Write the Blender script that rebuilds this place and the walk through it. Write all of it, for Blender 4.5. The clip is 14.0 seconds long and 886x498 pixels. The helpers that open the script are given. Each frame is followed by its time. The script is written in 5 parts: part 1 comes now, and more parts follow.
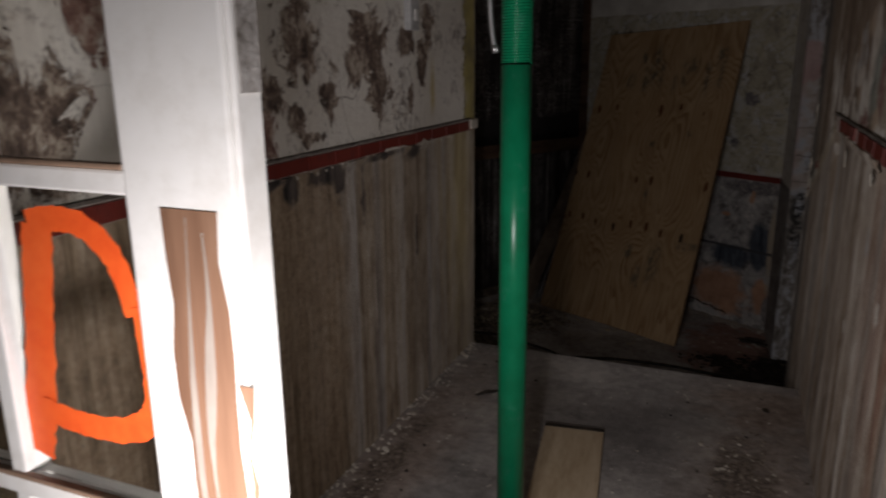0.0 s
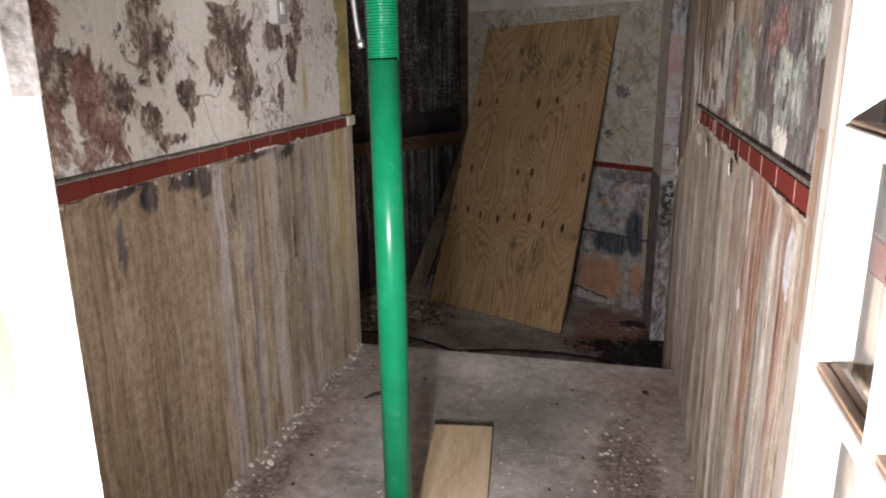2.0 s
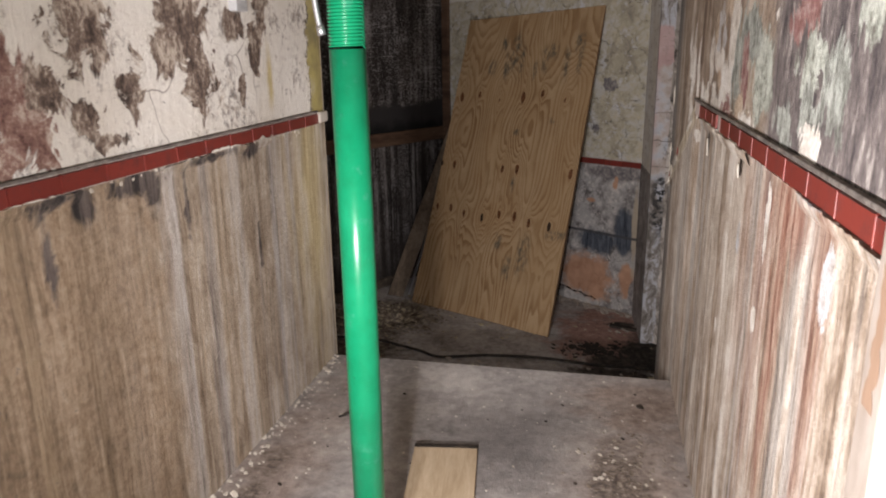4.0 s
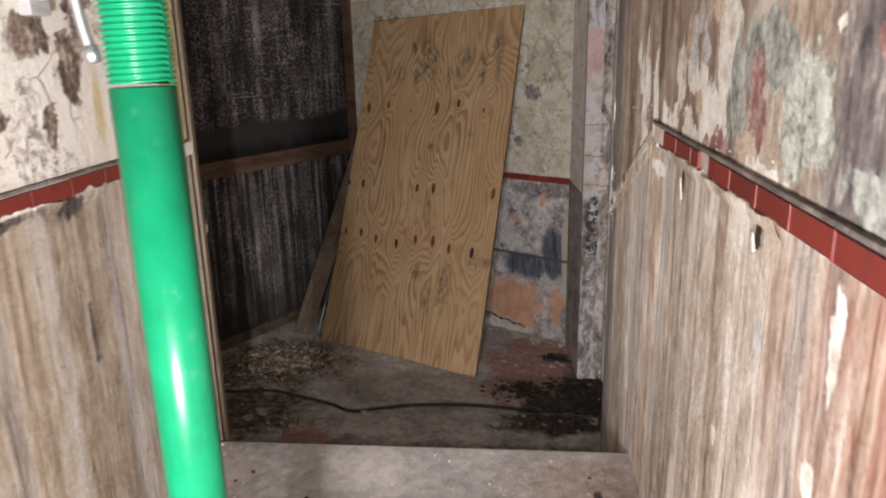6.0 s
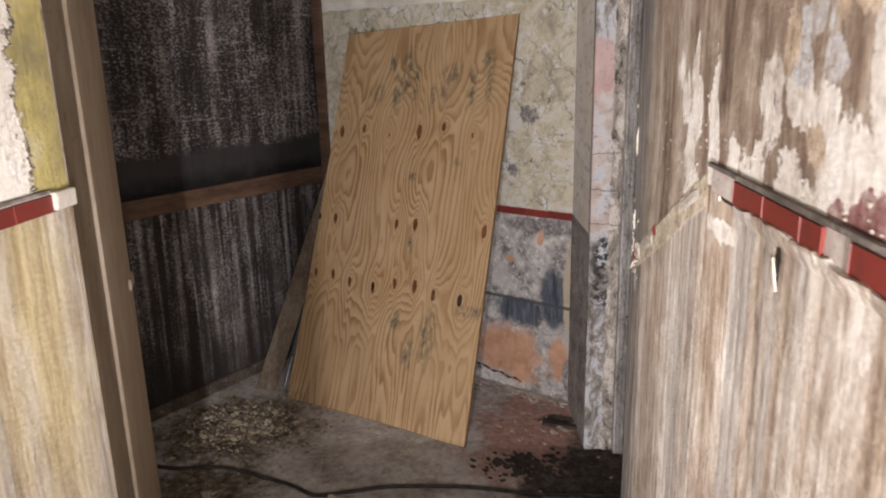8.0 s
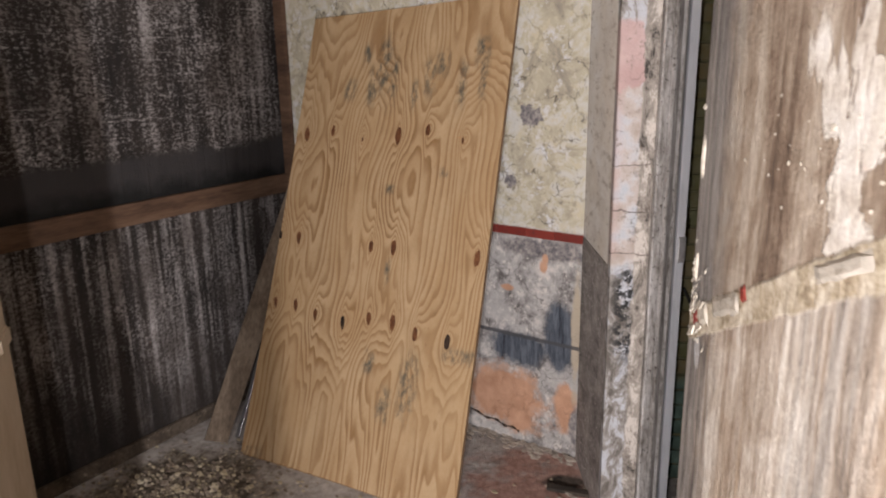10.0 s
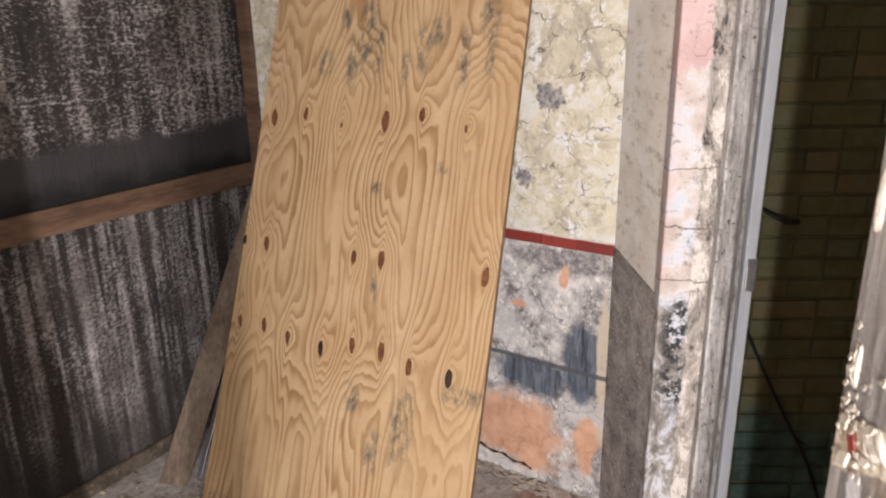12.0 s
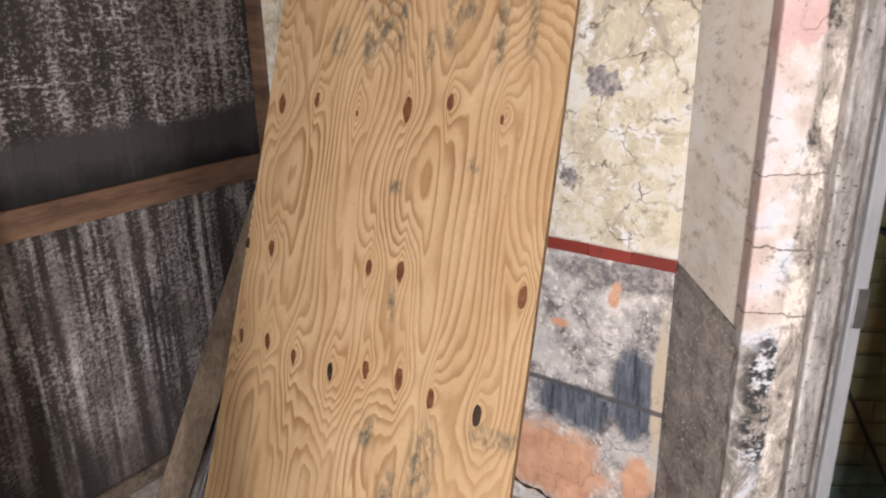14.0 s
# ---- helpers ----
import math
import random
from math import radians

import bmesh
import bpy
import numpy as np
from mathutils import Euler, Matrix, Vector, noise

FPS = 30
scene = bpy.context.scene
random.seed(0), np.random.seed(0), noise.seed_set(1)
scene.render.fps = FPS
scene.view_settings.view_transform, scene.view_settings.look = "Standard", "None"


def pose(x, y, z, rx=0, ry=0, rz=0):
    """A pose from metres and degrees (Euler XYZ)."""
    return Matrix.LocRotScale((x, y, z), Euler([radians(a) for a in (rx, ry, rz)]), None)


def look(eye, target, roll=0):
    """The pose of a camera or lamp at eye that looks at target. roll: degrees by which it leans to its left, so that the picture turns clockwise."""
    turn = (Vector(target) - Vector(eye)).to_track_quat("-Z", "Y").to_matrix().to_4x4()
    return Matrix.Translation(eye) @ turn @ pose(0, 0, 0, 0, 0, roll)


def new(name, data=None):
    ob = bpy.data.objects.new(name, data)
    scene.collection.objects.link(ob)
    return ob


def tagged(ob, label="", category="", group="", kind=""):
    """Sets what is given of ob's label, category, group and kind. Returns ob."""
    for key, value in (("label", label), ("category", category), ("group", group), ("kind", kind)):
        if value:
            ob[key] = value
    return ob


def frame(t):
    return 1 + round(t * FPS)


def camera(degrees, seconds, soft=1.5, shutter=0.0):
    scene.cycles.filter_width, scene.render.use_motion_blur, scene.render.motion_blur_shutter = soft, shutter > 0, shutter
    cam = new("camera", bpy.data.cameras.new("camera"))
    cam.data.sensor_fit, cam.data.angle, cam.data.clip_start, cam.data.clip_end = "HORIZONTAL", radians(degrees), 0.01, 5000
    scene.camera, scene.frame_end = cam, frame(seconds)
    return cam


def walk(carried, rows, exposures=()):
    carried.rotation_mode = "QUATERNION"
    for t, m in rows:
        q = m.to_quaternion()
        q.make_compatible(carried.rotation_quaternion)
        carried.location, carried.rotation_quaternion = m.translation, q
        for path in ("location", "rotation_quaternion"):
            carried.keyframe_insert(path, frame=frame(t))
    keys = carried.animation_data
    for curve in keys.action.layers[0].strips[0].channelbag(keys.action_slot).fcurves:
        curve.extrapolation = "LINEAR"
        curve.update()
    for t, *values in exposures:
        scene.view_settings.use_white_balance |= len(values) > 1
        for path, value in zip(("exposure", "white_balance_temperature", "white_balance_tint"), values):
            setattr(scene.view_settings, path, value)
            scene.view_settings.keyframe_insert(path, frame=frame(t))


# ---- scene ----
cam = camera(63.3, 14.0, 2.0, 0.6)
PATH = [
    (0, (0.344, 0.025, 1.383), (-0.395, 1.813, 0.876), -0.5),
    (0.5, (0.357, 0.045, 1.384), (-0.234, 1.887, 0.874), -0.5),
    (1, (0.363, 0.085, 1.382), (-0.147, 1.948, 0.864), -0.5),
    (1.5, (0.365, 0.066, 1.382), (-0.106, 1.94, 0.867), -0.7),
    (2, (0.365, 0.094, 1.384), (-0.089, 1.971, 0.86), -0.7),
    (2.5, (0.355, 0.138, 1.37), (-0.087, 2.017, 0.844), -0.7),
    (5, (0.282, 0.543, 1.376), (-0.044, 2.438, 0.826), -1.0),
    (5.5, (0.248, 0.716, 1.381), (0.05, 2.63, 0.836), -0.5),
    (6, (0.25, 0.93, 1.412), (0.066, 2.844, 0.863), -1.3),
    (6.5, (0.272, 1.119, 1.418), (0.089, 3.046, 0.917), -1.2),
    (7, (0.272, 1.24, 1.402), (0.096, 3.169, 0.905), -1.2),
    (7.5, (0.256, 1.402, 1.402), (0.087, 3.331, 0.901), -1.3),
    (10, (0.184, 2.283, 1.361), (0.067, 4.212, 0.848), -1.0),
    (10.5, (0.164, 2.467, 1.373), (0.054, 4.395, 0.853), -1.0),
    (11, (0.111, 2.634, 1.371), (0.021, 4.553, 0.814), -0.9),
    (11.5, (0.083, 2.75, 1.379), (0.009, 4.654, 0.773), -0.9),
    (12, (0.1, 2.922, 1.391), (0.022, 4.823, 0.775), -1.1),
    (12.5, (0.105, 3.082, 1.379), (0.016, 4.986, 0.774), -1.0),
    (13, (0.115, 3.196, 1.37), (-0.014, 5.096, 0.758), -1.1),
    (13.5, (0.117, 3.259, 1.367), (-0.041, 5.15, 0.736), -1.3),
    (14, (0.084, 3.33, 1.347), (-0.076, 5.213, 0.694), -1.1),
]
EXPOSURES = [(0.0, -2.8), (0.5, -2.0), (1.0, -0.9), (1.5, -0.55), (2.5, -0.52), (5.0, 0.3), (6.0, 0.48), (7.5, 0.9), (10.0, 1.35), (12.0, 1.97), (14.0, 2.06)]
walk(cam, [(t, look(eye, target, roll)) for t, eye, target, roll in PATH], EXPOSURES)

# ---------- light: the carried hand torch, fixed at the doorway, and two added fills ---------------------------------------
world = bpy.data.worlds.new("world")
scene.world = world
world.use_nodes = True
world.node_tree.nodes["Background"].inputs["Color"].default_value = (0.9, 0.95, 1.0, 1)
world.node_tree.nodes["Background"].inputs["Strength"].default_value = 0.002


def put_lamp(name, kind, place, target, watts, radius, colour, cone=0, blend=0):
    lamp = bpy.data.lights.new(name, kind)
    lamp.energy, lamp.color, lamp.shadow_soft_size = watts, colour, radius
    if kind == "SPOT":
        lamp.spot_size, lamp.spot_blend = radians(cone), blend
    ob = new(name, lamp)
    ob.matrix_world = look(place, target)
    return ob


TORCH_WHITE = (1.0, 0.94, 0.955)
put_lamp("torch_doorway", "SPOT", (0.16, 0.20, 0.96), (-0.1, 4.0, 0.80), 240, 0.03, TORCH_WHITE, 160, 0.9)
# Added fill lamps past the threshold and halfway down the corridor, always lit.
put_lamp("torch_threshold", "SPOT", (-0.02, 0.78, 0.98), (-0.10, 4.0, 0.85), 56, 0.03, TORCH_WHITE, 140, 0.8)
put_lamp("torch_corridor", "SPOT", (0.0, 1.97, 0.74), (-0.05, 5.6, 0.95), 42, 0.03, TORCH_WHITE, 96, 0.6)


# ---------- materials ----------
class Nodes:
    """Short calls for building one material's node tree."""

    def __init__(self, name, rough=0.8, metal=0.0, spec=0.3):
        self.m = bpy.data.materials.new(name)
        self.m.use_nodes = True
        self.t = self.m.node_tree
        self.b = self.t.nodes["Principled BSDF"]
        self.b.inputs["Roughness"].default_value = rough
        self.b.inputs["Metallic"].default_value = metal
        self.b.inputs["Specular IOR Level"].default_value = spec
        self.co = self.add("ShaderNodeTexCoord").outputs["Object"]

    def add(self, kind, **settings):
        n = self.t.nodes.new(kind)
        for key, value in settings.items():
            setattr(n, key, value)
        return n

    def put(self, socket, value):
        if isinstance(value, bpy.types.NodeSocket):
            self.t.links.new(value, socket)
        elif isinstance(value, (tuple, list)) and len(value) == 3 and socket.type == "RGBA":
            socket.default_value = (*value, 1)
        else:
            socket.default_value = value

    def scaled(self, s, vec=None):
        n = self.add("ShaderNodeVectorMath", operation="MULTIPLY")
        self.put(n.inputs[0], vec or self.co)
        n.inputs[1].default_value = s
        return n.outputs[0]

    def noise(self, scale=5.0, detail=4.0, rough=0.55, vec=None, dist=0.0):
        n = self.add("ShaderNodeTexNoise")
        self.put(n.inputs["Vector"], vec or self.co)
        n.inputs["Scale"].default_value, n.inputs["Detail"].default_value = scale, detail
        n.inputs["Roughness"].default_value, n.inputs["Distortion"].default_value = rough, dist
        return n.outputs["Fac"]

    def voronoi(self, scale, feature="DISTANCE_TO_EDGE", vec=None, rand=1.0):
        n = self.add("ShaderNodeTexVoronoi", feature=feature)
        self.put(n.inputs["Vector"], vec or self.co)
        n.inputs["Scale"].default_value, n.inputs["Randomness"].default_value = scale, rand
        return n.outputs["Distance"]

    def warped(self, amount, scale, vec=None):
        n = self.add("ShaderNodeTexNoise")
        self.put(n.inputs["Vector"], vec or self.co)
        n.inputs["Scale"].default_value = scale
        a = self.add("ShaderNodeVectorMath", operation="MULTIPLY_ADD")
        self.put(a.inputs[0], n.outputs["Color"])
        a.inputs[1].default_value = (amount,) * 3
        self.put(a.inputs[2], vec or self.co)
        return a.outputs[0]

    def math(self, op, a, b=0.0, c=0.0):
        n = self.add("ShaderNodeMath", operation=op)
        self.put(n.inputs[0], a), self.put(n.inputs[1], b), self.put(n.inputs[2], c)
        return n.outputs[0]

    def step(self, value, lo, hi, a=0.0, b=1.0):
        n = self.add("ShaderNodeMapRange", clamp=True)
        self.put(n.inputs[0], value)
        n.inputs[1].default_value, n.inputs[2].default_value = lo, hi
        n.inputs[3].default_value, n.inputs[4].default_value = a, b
        return n.outputs[0]

    def ramp(self, fac, *stops):
        n = self.add("ShaderNodeValToRGB")
        self.put(n.inputs[0], fac)
        e = n.color_ramp.elements
        while len(e) < len(stops):
            e.new(0.5)
        for k, (place, colour) in enumerate(stops):
            e[k].position, e[k].color = place, (*colour, 1)
        return n.outputs[0]

    def mix(self, fac, a, b, blend="MIX"):
        n = self.add("ShaderNodeMix", data_type="RGBA", blend_type=blend)
        self.put(n.inputs[0], fac), self.put(n.inputs[6], a), self.put(n.inputs[7], b)
        return n.outputs[2]

    def xyz(self):
        n = self.add("ShaderNodeSeparateXYZ")
        self.put(n.inputs[0], self.co)
        return n.outputs

    def patch(self, flat, centre, radii, ragged, edge=0.05):
        """A mask of 1 inside a ragged oval."""
        a = self.add("ShaderNodeVectorMath", operation="SUBTRACT")
        self.put(a.inputs[0], flat)
        a.inputs[1].default_value = centre
        d = self.add("ShaderNodeVectorMath", operation="DIVIDE")
        self.put(d.inputs[0], a.outputs[0])
        d.inputs[1].default_value = radii
        n = self.add("ShaderNodeVectorMath", operation="LENGTH")
        self.put(n.inputs[0], d.outputs[0])
        return self.step(self.math("ADD", n.outputs["Value"], ragged), 1.0 + edge, 1.0 - edge)

    def bump(self, height, strength=0.4, dist=0.01):
        n = self.add("ShaderNodeBump")
        self.put(n.inputs["Height"], height)
        n.inputs["Strength"].default_value, n.inputs["Distance"].default_value = strength, dist
        self.t.links.new(n.outputs[0], self.b.inputs["Normal"])

    def done(self, colour, rough=None):
        self.put(self.b.inputs["Base Color"], colour)
        if rough is not None:
            self.put(self.b.inputs["Roughness"], rough)
        return self.m


def streaks(n, stops, fine=26.0):
    """Stained paint that has run down a wall: broad bands, fine combed runs, small scabs."""
    wavy = n.warped(0.035, 4)
    a = n.noise(1.0, 3, 0.55, n.scaled((7, 7, 0.35), wavy))
    b = n.noise(1.0, 5, 0.72, n.scaled((fine * 1.5, fine * 1.5, 2.2), wavy), 0.2)
    c = n.noise(1.0, 8, 0.78, n.scaled((12, 12, 7)), 0.5)
    f = n.math("ADD", n.math("MULTIPLY", a, 0.36), n.math("ADD", n.math("MULTIPLY", b, 0.3), n.math("MULTIPLY", c, 0.34)))
    return n.ramp(f, *stops), b


def make_left_wall():
    n = Nodes("left_wall_paint", 0.75)
    y, z = n.xyz()[1], n.xyz()[2]
    flat = n.scaled((0, 1, 1))
    rag = n.math("MULTIPLY", n.math("SUBTRACT", n.noise(8, 8, 0.68, dist=1.1), 0.5), 4.4)
    spots = n.noise(38, 6, 0.75)
    up = n.ramp(n.noise(2.5, 4), (0.3, (0.68, 0.63, 0.55)), (0.62, (0.82, 0.79, 0.73)))
    bare = n.ramp(n.noise(20, 8, 0.78, n.scaled((1, 1, 0.7))), (0.38, (0.05, 0.036, 0.03)), (0.5, (0.2, 0.145, 0.115)), (0.58, (0.52, 0.45, 0.37)))
    red = n.ramp(n.noise(20, 8, 0.78), (0.36, (0.09, 0.04, 0.033)), (0.5, (0.27, 0.16, 0.13)), (0.6, (0.5, 0.41, 0.34)))
    speck = n.step(n.math("MULTIPLY", n.noise(5, 3), spots), 0.27, 0.36)
    up = n.mix(n.math("MULTIPLY", speck, 0.75), up, bare)
    skin = None
    for cy, cz, ry, rz, kind in ((1.79, 1.46, 0.075, 0.09, bare), (1.845, 1.40, 0.045, 0.06, bare), (1.61, 1.23, 0.075, 0.085, red), (1.66, 1.29, 0.04, 0.05, bare), (1.56, 1.17, 0.05, 0.04, red), (1.40, 1.45, 0.07, 0.08, red),
                                 (1.975, 1.28, 0.045, 0.065, bare), (2.66, 1.375, 0.04, 0.065, bare), (1.47, 1.355, 0.08, 0.05, bare), (1.55, 1.315, 0.04, 0.06, red), (1.385, 1.20, 0.05, 0.09, red), (1.79, 1.22, 0.04, 0.035, bare),
                                 (2.22, 1.43, 0.10, 0.10, bare), (2.72, 1.53, 0.05, 0.06, bare), (2.52, 1.45, 0.05, 0.04, bare), (2.55, 1.24, 0.022, 0.05, bare), (2.28, 1.29, 0.06, 0.10, bare), (2.13, 1.36, 0.04, 0.08, bare), (1.86, 1.165, 0.05, 0.02, bare),
                                 (1.2, 1.5, 0.12, 0.14, red), (1.9, 1.75, 0.2, 0.12, bare), (2.6, 1.85, 0.2, 0.15, bare), (0.9, 1.3, 0.1, 0.1, bare)):
        mask = n.patch(flat, (0, cy, cz), (1, ry * 1.2, rz * 1.2), rag, 0.08)
        up = n.mix(mask, up, kind)
        skin = mask if skin is None else n.math("MAXIMUM", skin, mask)
    up = n.mix(n.math("MULTIPLY", n.patch(flat, (0, 2.76, 1.27), (1, 0.02, 0.09), n.math("MULTIPLY", rag, 0.5), 0.5), 0.7), up, (0.55, 0.43, 0.12))
    crack = n.step(n.voronoi(3.2, vec=n.warped(0.25, 5)), 0.012, 0.0)
    up = n.mix(n.math("MULTIPLY", crack, n.step(n.noise(2.0, 2), 0.54, 0.66)), up, (0.2, 0.16, 0.13))
    end = n.math("ADD", y, n.math("MULTIPLY", rag, 0.05))
    up = n.mix(n.step(end, 3.11, 3.13), up, n.ramp(n.noise(6, 5), (0.3, (0.22, 0.19, 0.1)), (0.52, (0.44, 0.37, 0.14)), (0.7, (0.5, 0.46, 0.32))))
    up = n.mix(n.step(n.math("ABSOLUTE", n.math("SUBTRACT", end, 3.118)), 0.007, 0.003), up, (0.09, 0.07, 0.05))
    low, fine = streaks(n, ((0.36, (0.075, 0.054, 0.04)), (0.43, (0.23, 0.175, 0.125)), (0.5, (0.39, 0.325, 0.25)), (0.56, (0.48, 0.425, 0.36)), (0.64, (0.62, 0.575, 0.51))))
    tan = n.ramp(n.math("ADD", n.math("MULTIPLY", fine, 0.5), n.math("MULTIPLY", spots, 0.5)), (0.36, (0.1, 0.068, 0.042)), (0.5, (0.3, 0.215, 0.14)), (0.64, (0.5, 0.4, 0.29)))
    low = n.mix(n.math("MULTIPLY", n.step(n.math("ADD", y, n.math("MULTIPLY", rag, 0.1)), 2.1, 1.9), 0.85), low, tan)
    tint = n.noise(1.0, 3, 0.6, n.scaled((11, 11, 0.3)))
    low = n.mix(n.math("MULTIPLY", n.math("MULTIPLY", n.step(tint, 0.5, 0.62), n.step(y, 1.95, 2.1)), 0.6), low, n.ramp(fine, (0.38, (0.15, 0.145, 0.15)), (0.6, (0.49, 0.475, 0.47))))
    low = n.mix(n.math("MULTIPLY", n.step(tint, 0.46, 0.36), 0.6), low, n.ramp(fine, (0.36, (0.09, 0.06, 0.04)), (0.62, (0.36, 0.27, 0.17))))
    soft = n.math("MULTIPLY", n.math("SUBTRACT", n.noise(1.0, 6, 0.7, n.scaled((9, 9, 2.0))), 0.5), 4.0)
    low = n.mix(n.math("MULTIPLY", n.patch(flat, (0, 3.06, 0.85), (1, 0.13, 0.75), soft, 0.8), 0.7), low, n.ramp(fine, (0.36, (0.3, 0.225, 0.09)), (0.62, (0.55, 0.46, 0.24))))
    for cy, cz, ry, rz in ((1.66, 1.06, 0.1, 0.02), (1.72, 1.03, 0.04, 0.035), (1.95, 1.045, 0.1, 0.03), (2.0, 1.01, 0.03, 0.05), (2.3, 1.06, 0.12, 0.014), (2.56, 1.05, 0.06, 0.025), (2.58, 0.7, 0.01, 0.08), (1.6, 0.95, 0.02, 0.12), (2.15, 0.95, 0.015, 0.12)):
        low = n.mix(n.patch(flat, (0, cy, cz), (1, ry, rz), n.math("MULTIPLY", rag, 1.1), 0.35), low, n.ramp(fine, (0.4, (0.03, 0.026, 0.025)), (0.62, (0.16, 0.13, 0.115))))
    low = n.mix(n.math("MULTIPLY", n.step(spots, 0.62, 0.68), 0.6), low, (0.07, 0.06, 0.05))
    colour = n.mix(n.step(n.math("ADD", z, n.math("MULTIPLY", rag, 0.004)), 1.076, 1.072), up, low)
    n.bump(n.math("SUBTRACT", n.math("ADD", spots, fine), n.math("MULTIPLY", skin, 0.9)), 0.55, 0.008)
    return n.done(colour)


def make_right_wall():
    n = Nodes("right_wall_paint", 0.75)
    y, z = n.xyz()[1], n.xyz()[2]
    flat = n.scaled((0, 1, 1))
    rag = n.math("MULTIPLY", n.math("SUBTRACT", n.noise(15, 9, 0.76, n.scaled((1, 1, 0.5)), 0.6), 0.5), 4.6)
    spots = n.noise(40, 6, 0.75)
    up, fine = streaks(n, ((0.4, (0.085, 0.058, 0.044)), (0.47, (0.23, 0.165, 0.12)), (0.53, (0.38, 0.305, 0.235)), (0.6, (0.58, 0.51, 0.43))), 16)
    white = n.ramp(n.noise(14, 7, 0.7), (0.34, (0.5, 0.44, 0.37)), (0.46, (0.72, 0.67, 0.6)), (0.62, (0.86, 0.83, 0.78)))
    green = n.ramp(n.noise(26, 8, 0.78), (0.38, (0.14, 0.13, 0.11)), (0.48, (0.38, 0.4, 0.34)), (0.58, (0.6, 0.62, 0.55)))
    red = n.ramp(n.noise(24, 8, 0.76), (0.36, (0.16, 0.065, 0.06)), (0.5, (0.29, 0.15, 0.135)), (0.62, (0.48, 0.38, 0.34)))
    dark = n.ramp(n.noise(30, 6, 0.75, n.scaled((1, 1, 0.35))), (0.35, (0.05, 0.042, 0.045)), (0.55, (0.2, 0.17, 0.16)), (0.68, (0.5, 0.46, 0.42)))
    blue = n.ramp(n.noise(22, 8, 0.76), (0.4, (0.4, 0.35, 0.3)), (0.5, (0.52, 0.5, 0.49)), (0.6, (0.62, 0.63, 0.66)))
    ochre = n.ramp(n.noise(22, 8, 0.75), (0.36, (0.34, 0.25, 0.18)), (0.5, (0.52, 0.41, 0.3)), (0.62, (0.66, 0.56, 0.45)))
    up = n.mix(n.step(n.math("ADD", y, n.math("MULTIPLY", rag, 0.08)), 1.98, 1.9), up, dark)
    sage = n.ramp(n.noise(30, 7, 0.78, n.scaled((1, 1, 0.6))), (0.36, (0.09, 0.085, 0.075)), (0.48, (0.27, 0.28, 0.245)), (0.6, (0.5, 0.52, 0.47)))
    tear = n.math("ADD", n.math("MULTIPLY", n.math("SUBTRACT", n.noise(13, 7, 0.66, n.scaled((1, 1, 0.45)), 0.8), 0.5), 4.4), n.math("MULTIPLY", rag, 0.12))
    skin = None
    for cy, cz, ry, rz, kind in ((2.36, 1.30, 0.10, 0.12, sage), (2.22, 1.40, 0.12, 0.06, sage), (2.04, 1.29, 0.10, 0.09, green), (2.12, 1.38, 0.06, 0.04, sage), (2.235, 1.32, 0.032, 0.075, red), (2.2, 1.27, 0.03, 0.05, red),
                                 (3.40, 1.365, 0.032, 0.06, white), (3.34, 1.295, 0.04, 0.055, white), (3.27, 1.36, 0.028, 0.075, white), (3.24, 1.27, 0.04, 0.08, white), (3.27, 1.18, 0.045, 0.075, white), (3.11, 1.30, 0.03, 0.08, white), (3.09, 1.22, 0.03, 0.06, white), (3.23, 1.135, 0.07, 0.035, white),
                                 (2.96, 1.20, 0.05, 0.05, white), (2.84, 1.21, 0.03, 0.06, white), (2.86, 1.165, 0.06, 0.03, white), (2.70, 1.21, 0.05, 0.05, white), (2.62, 1.18, 0.07, 0.04, white), (2.80, 1.32, 0.05, 0.07, white),
                                 (2.50, 1.25, 0.10, 0.11, white), (2.45, 1.36, 0.06, 0.12, white), (2.60, 1.32, 0.06, 0.045, white), (2.42, 1.45, 0.05, 0.07, white), (2.69, 1.34, 0.055, 0.045, white),
                                 (2.69, 1.385, 0.04, 0.028, blue), (2.575, 1.385, 0.04, 0.03, blue), (2.66, 1.45, 0.05, 0.04, blue), (2.735, 1.42, 0.03, 0.05, ochre), (2.53, 1.47, 0.05, 0.045, ochre), (2.62, 1.27, 0.03, 0.03, ochre),
                                 (2.45, 1.188, 0.075, 0.035, red), (2.36, 1.175, 0.05, 0.022, red), (2.27, 1.215, 0.055, 0.03, ochre), (2.15, 1.185, 0.09, 0.028, white), 
                                 (1.70, 1.42, 0.09, 0.05, red), (1.65, 1.325, 0.085, 0.065, green), (1.63, 1.25, 0.07, 0.05, sage), (1.78, 1.21, 0.07, 0.05, sage), (1.60, 1.20, 0.08, 0.04, white), (1.50, 1.30, 0.05, 0.08, sage),
                                 (1.93, 1.43, 0.015, 0.015, white), (1.38, 1.42, 0.05, 0.05, green), (2.5, 1.75, 0.25, 0.12, white), (3.2, 1.7, 0.2, 0.1, ochre)):
        mask = n.patch(flat, (0, cy, cz), (1, ry, rz), tear, 0.05)
        up = n.mix(mask, up, kind)
        if kind in (white, ochre):
            skin = mask if skin is None else n.math("MAXIMUM", skin, mask)
    low, fine2 = streaks(n, ((0.4, (0.13, 0.09, 0.062)), (0.455, (0.33, 0.255, 0.19)), (0.5, (0.48, 0.4, 0.325)), (0.54, (0.61, 0.54, 0.46)), (0.59, (0.82, 0.77, 0.7))), 26)
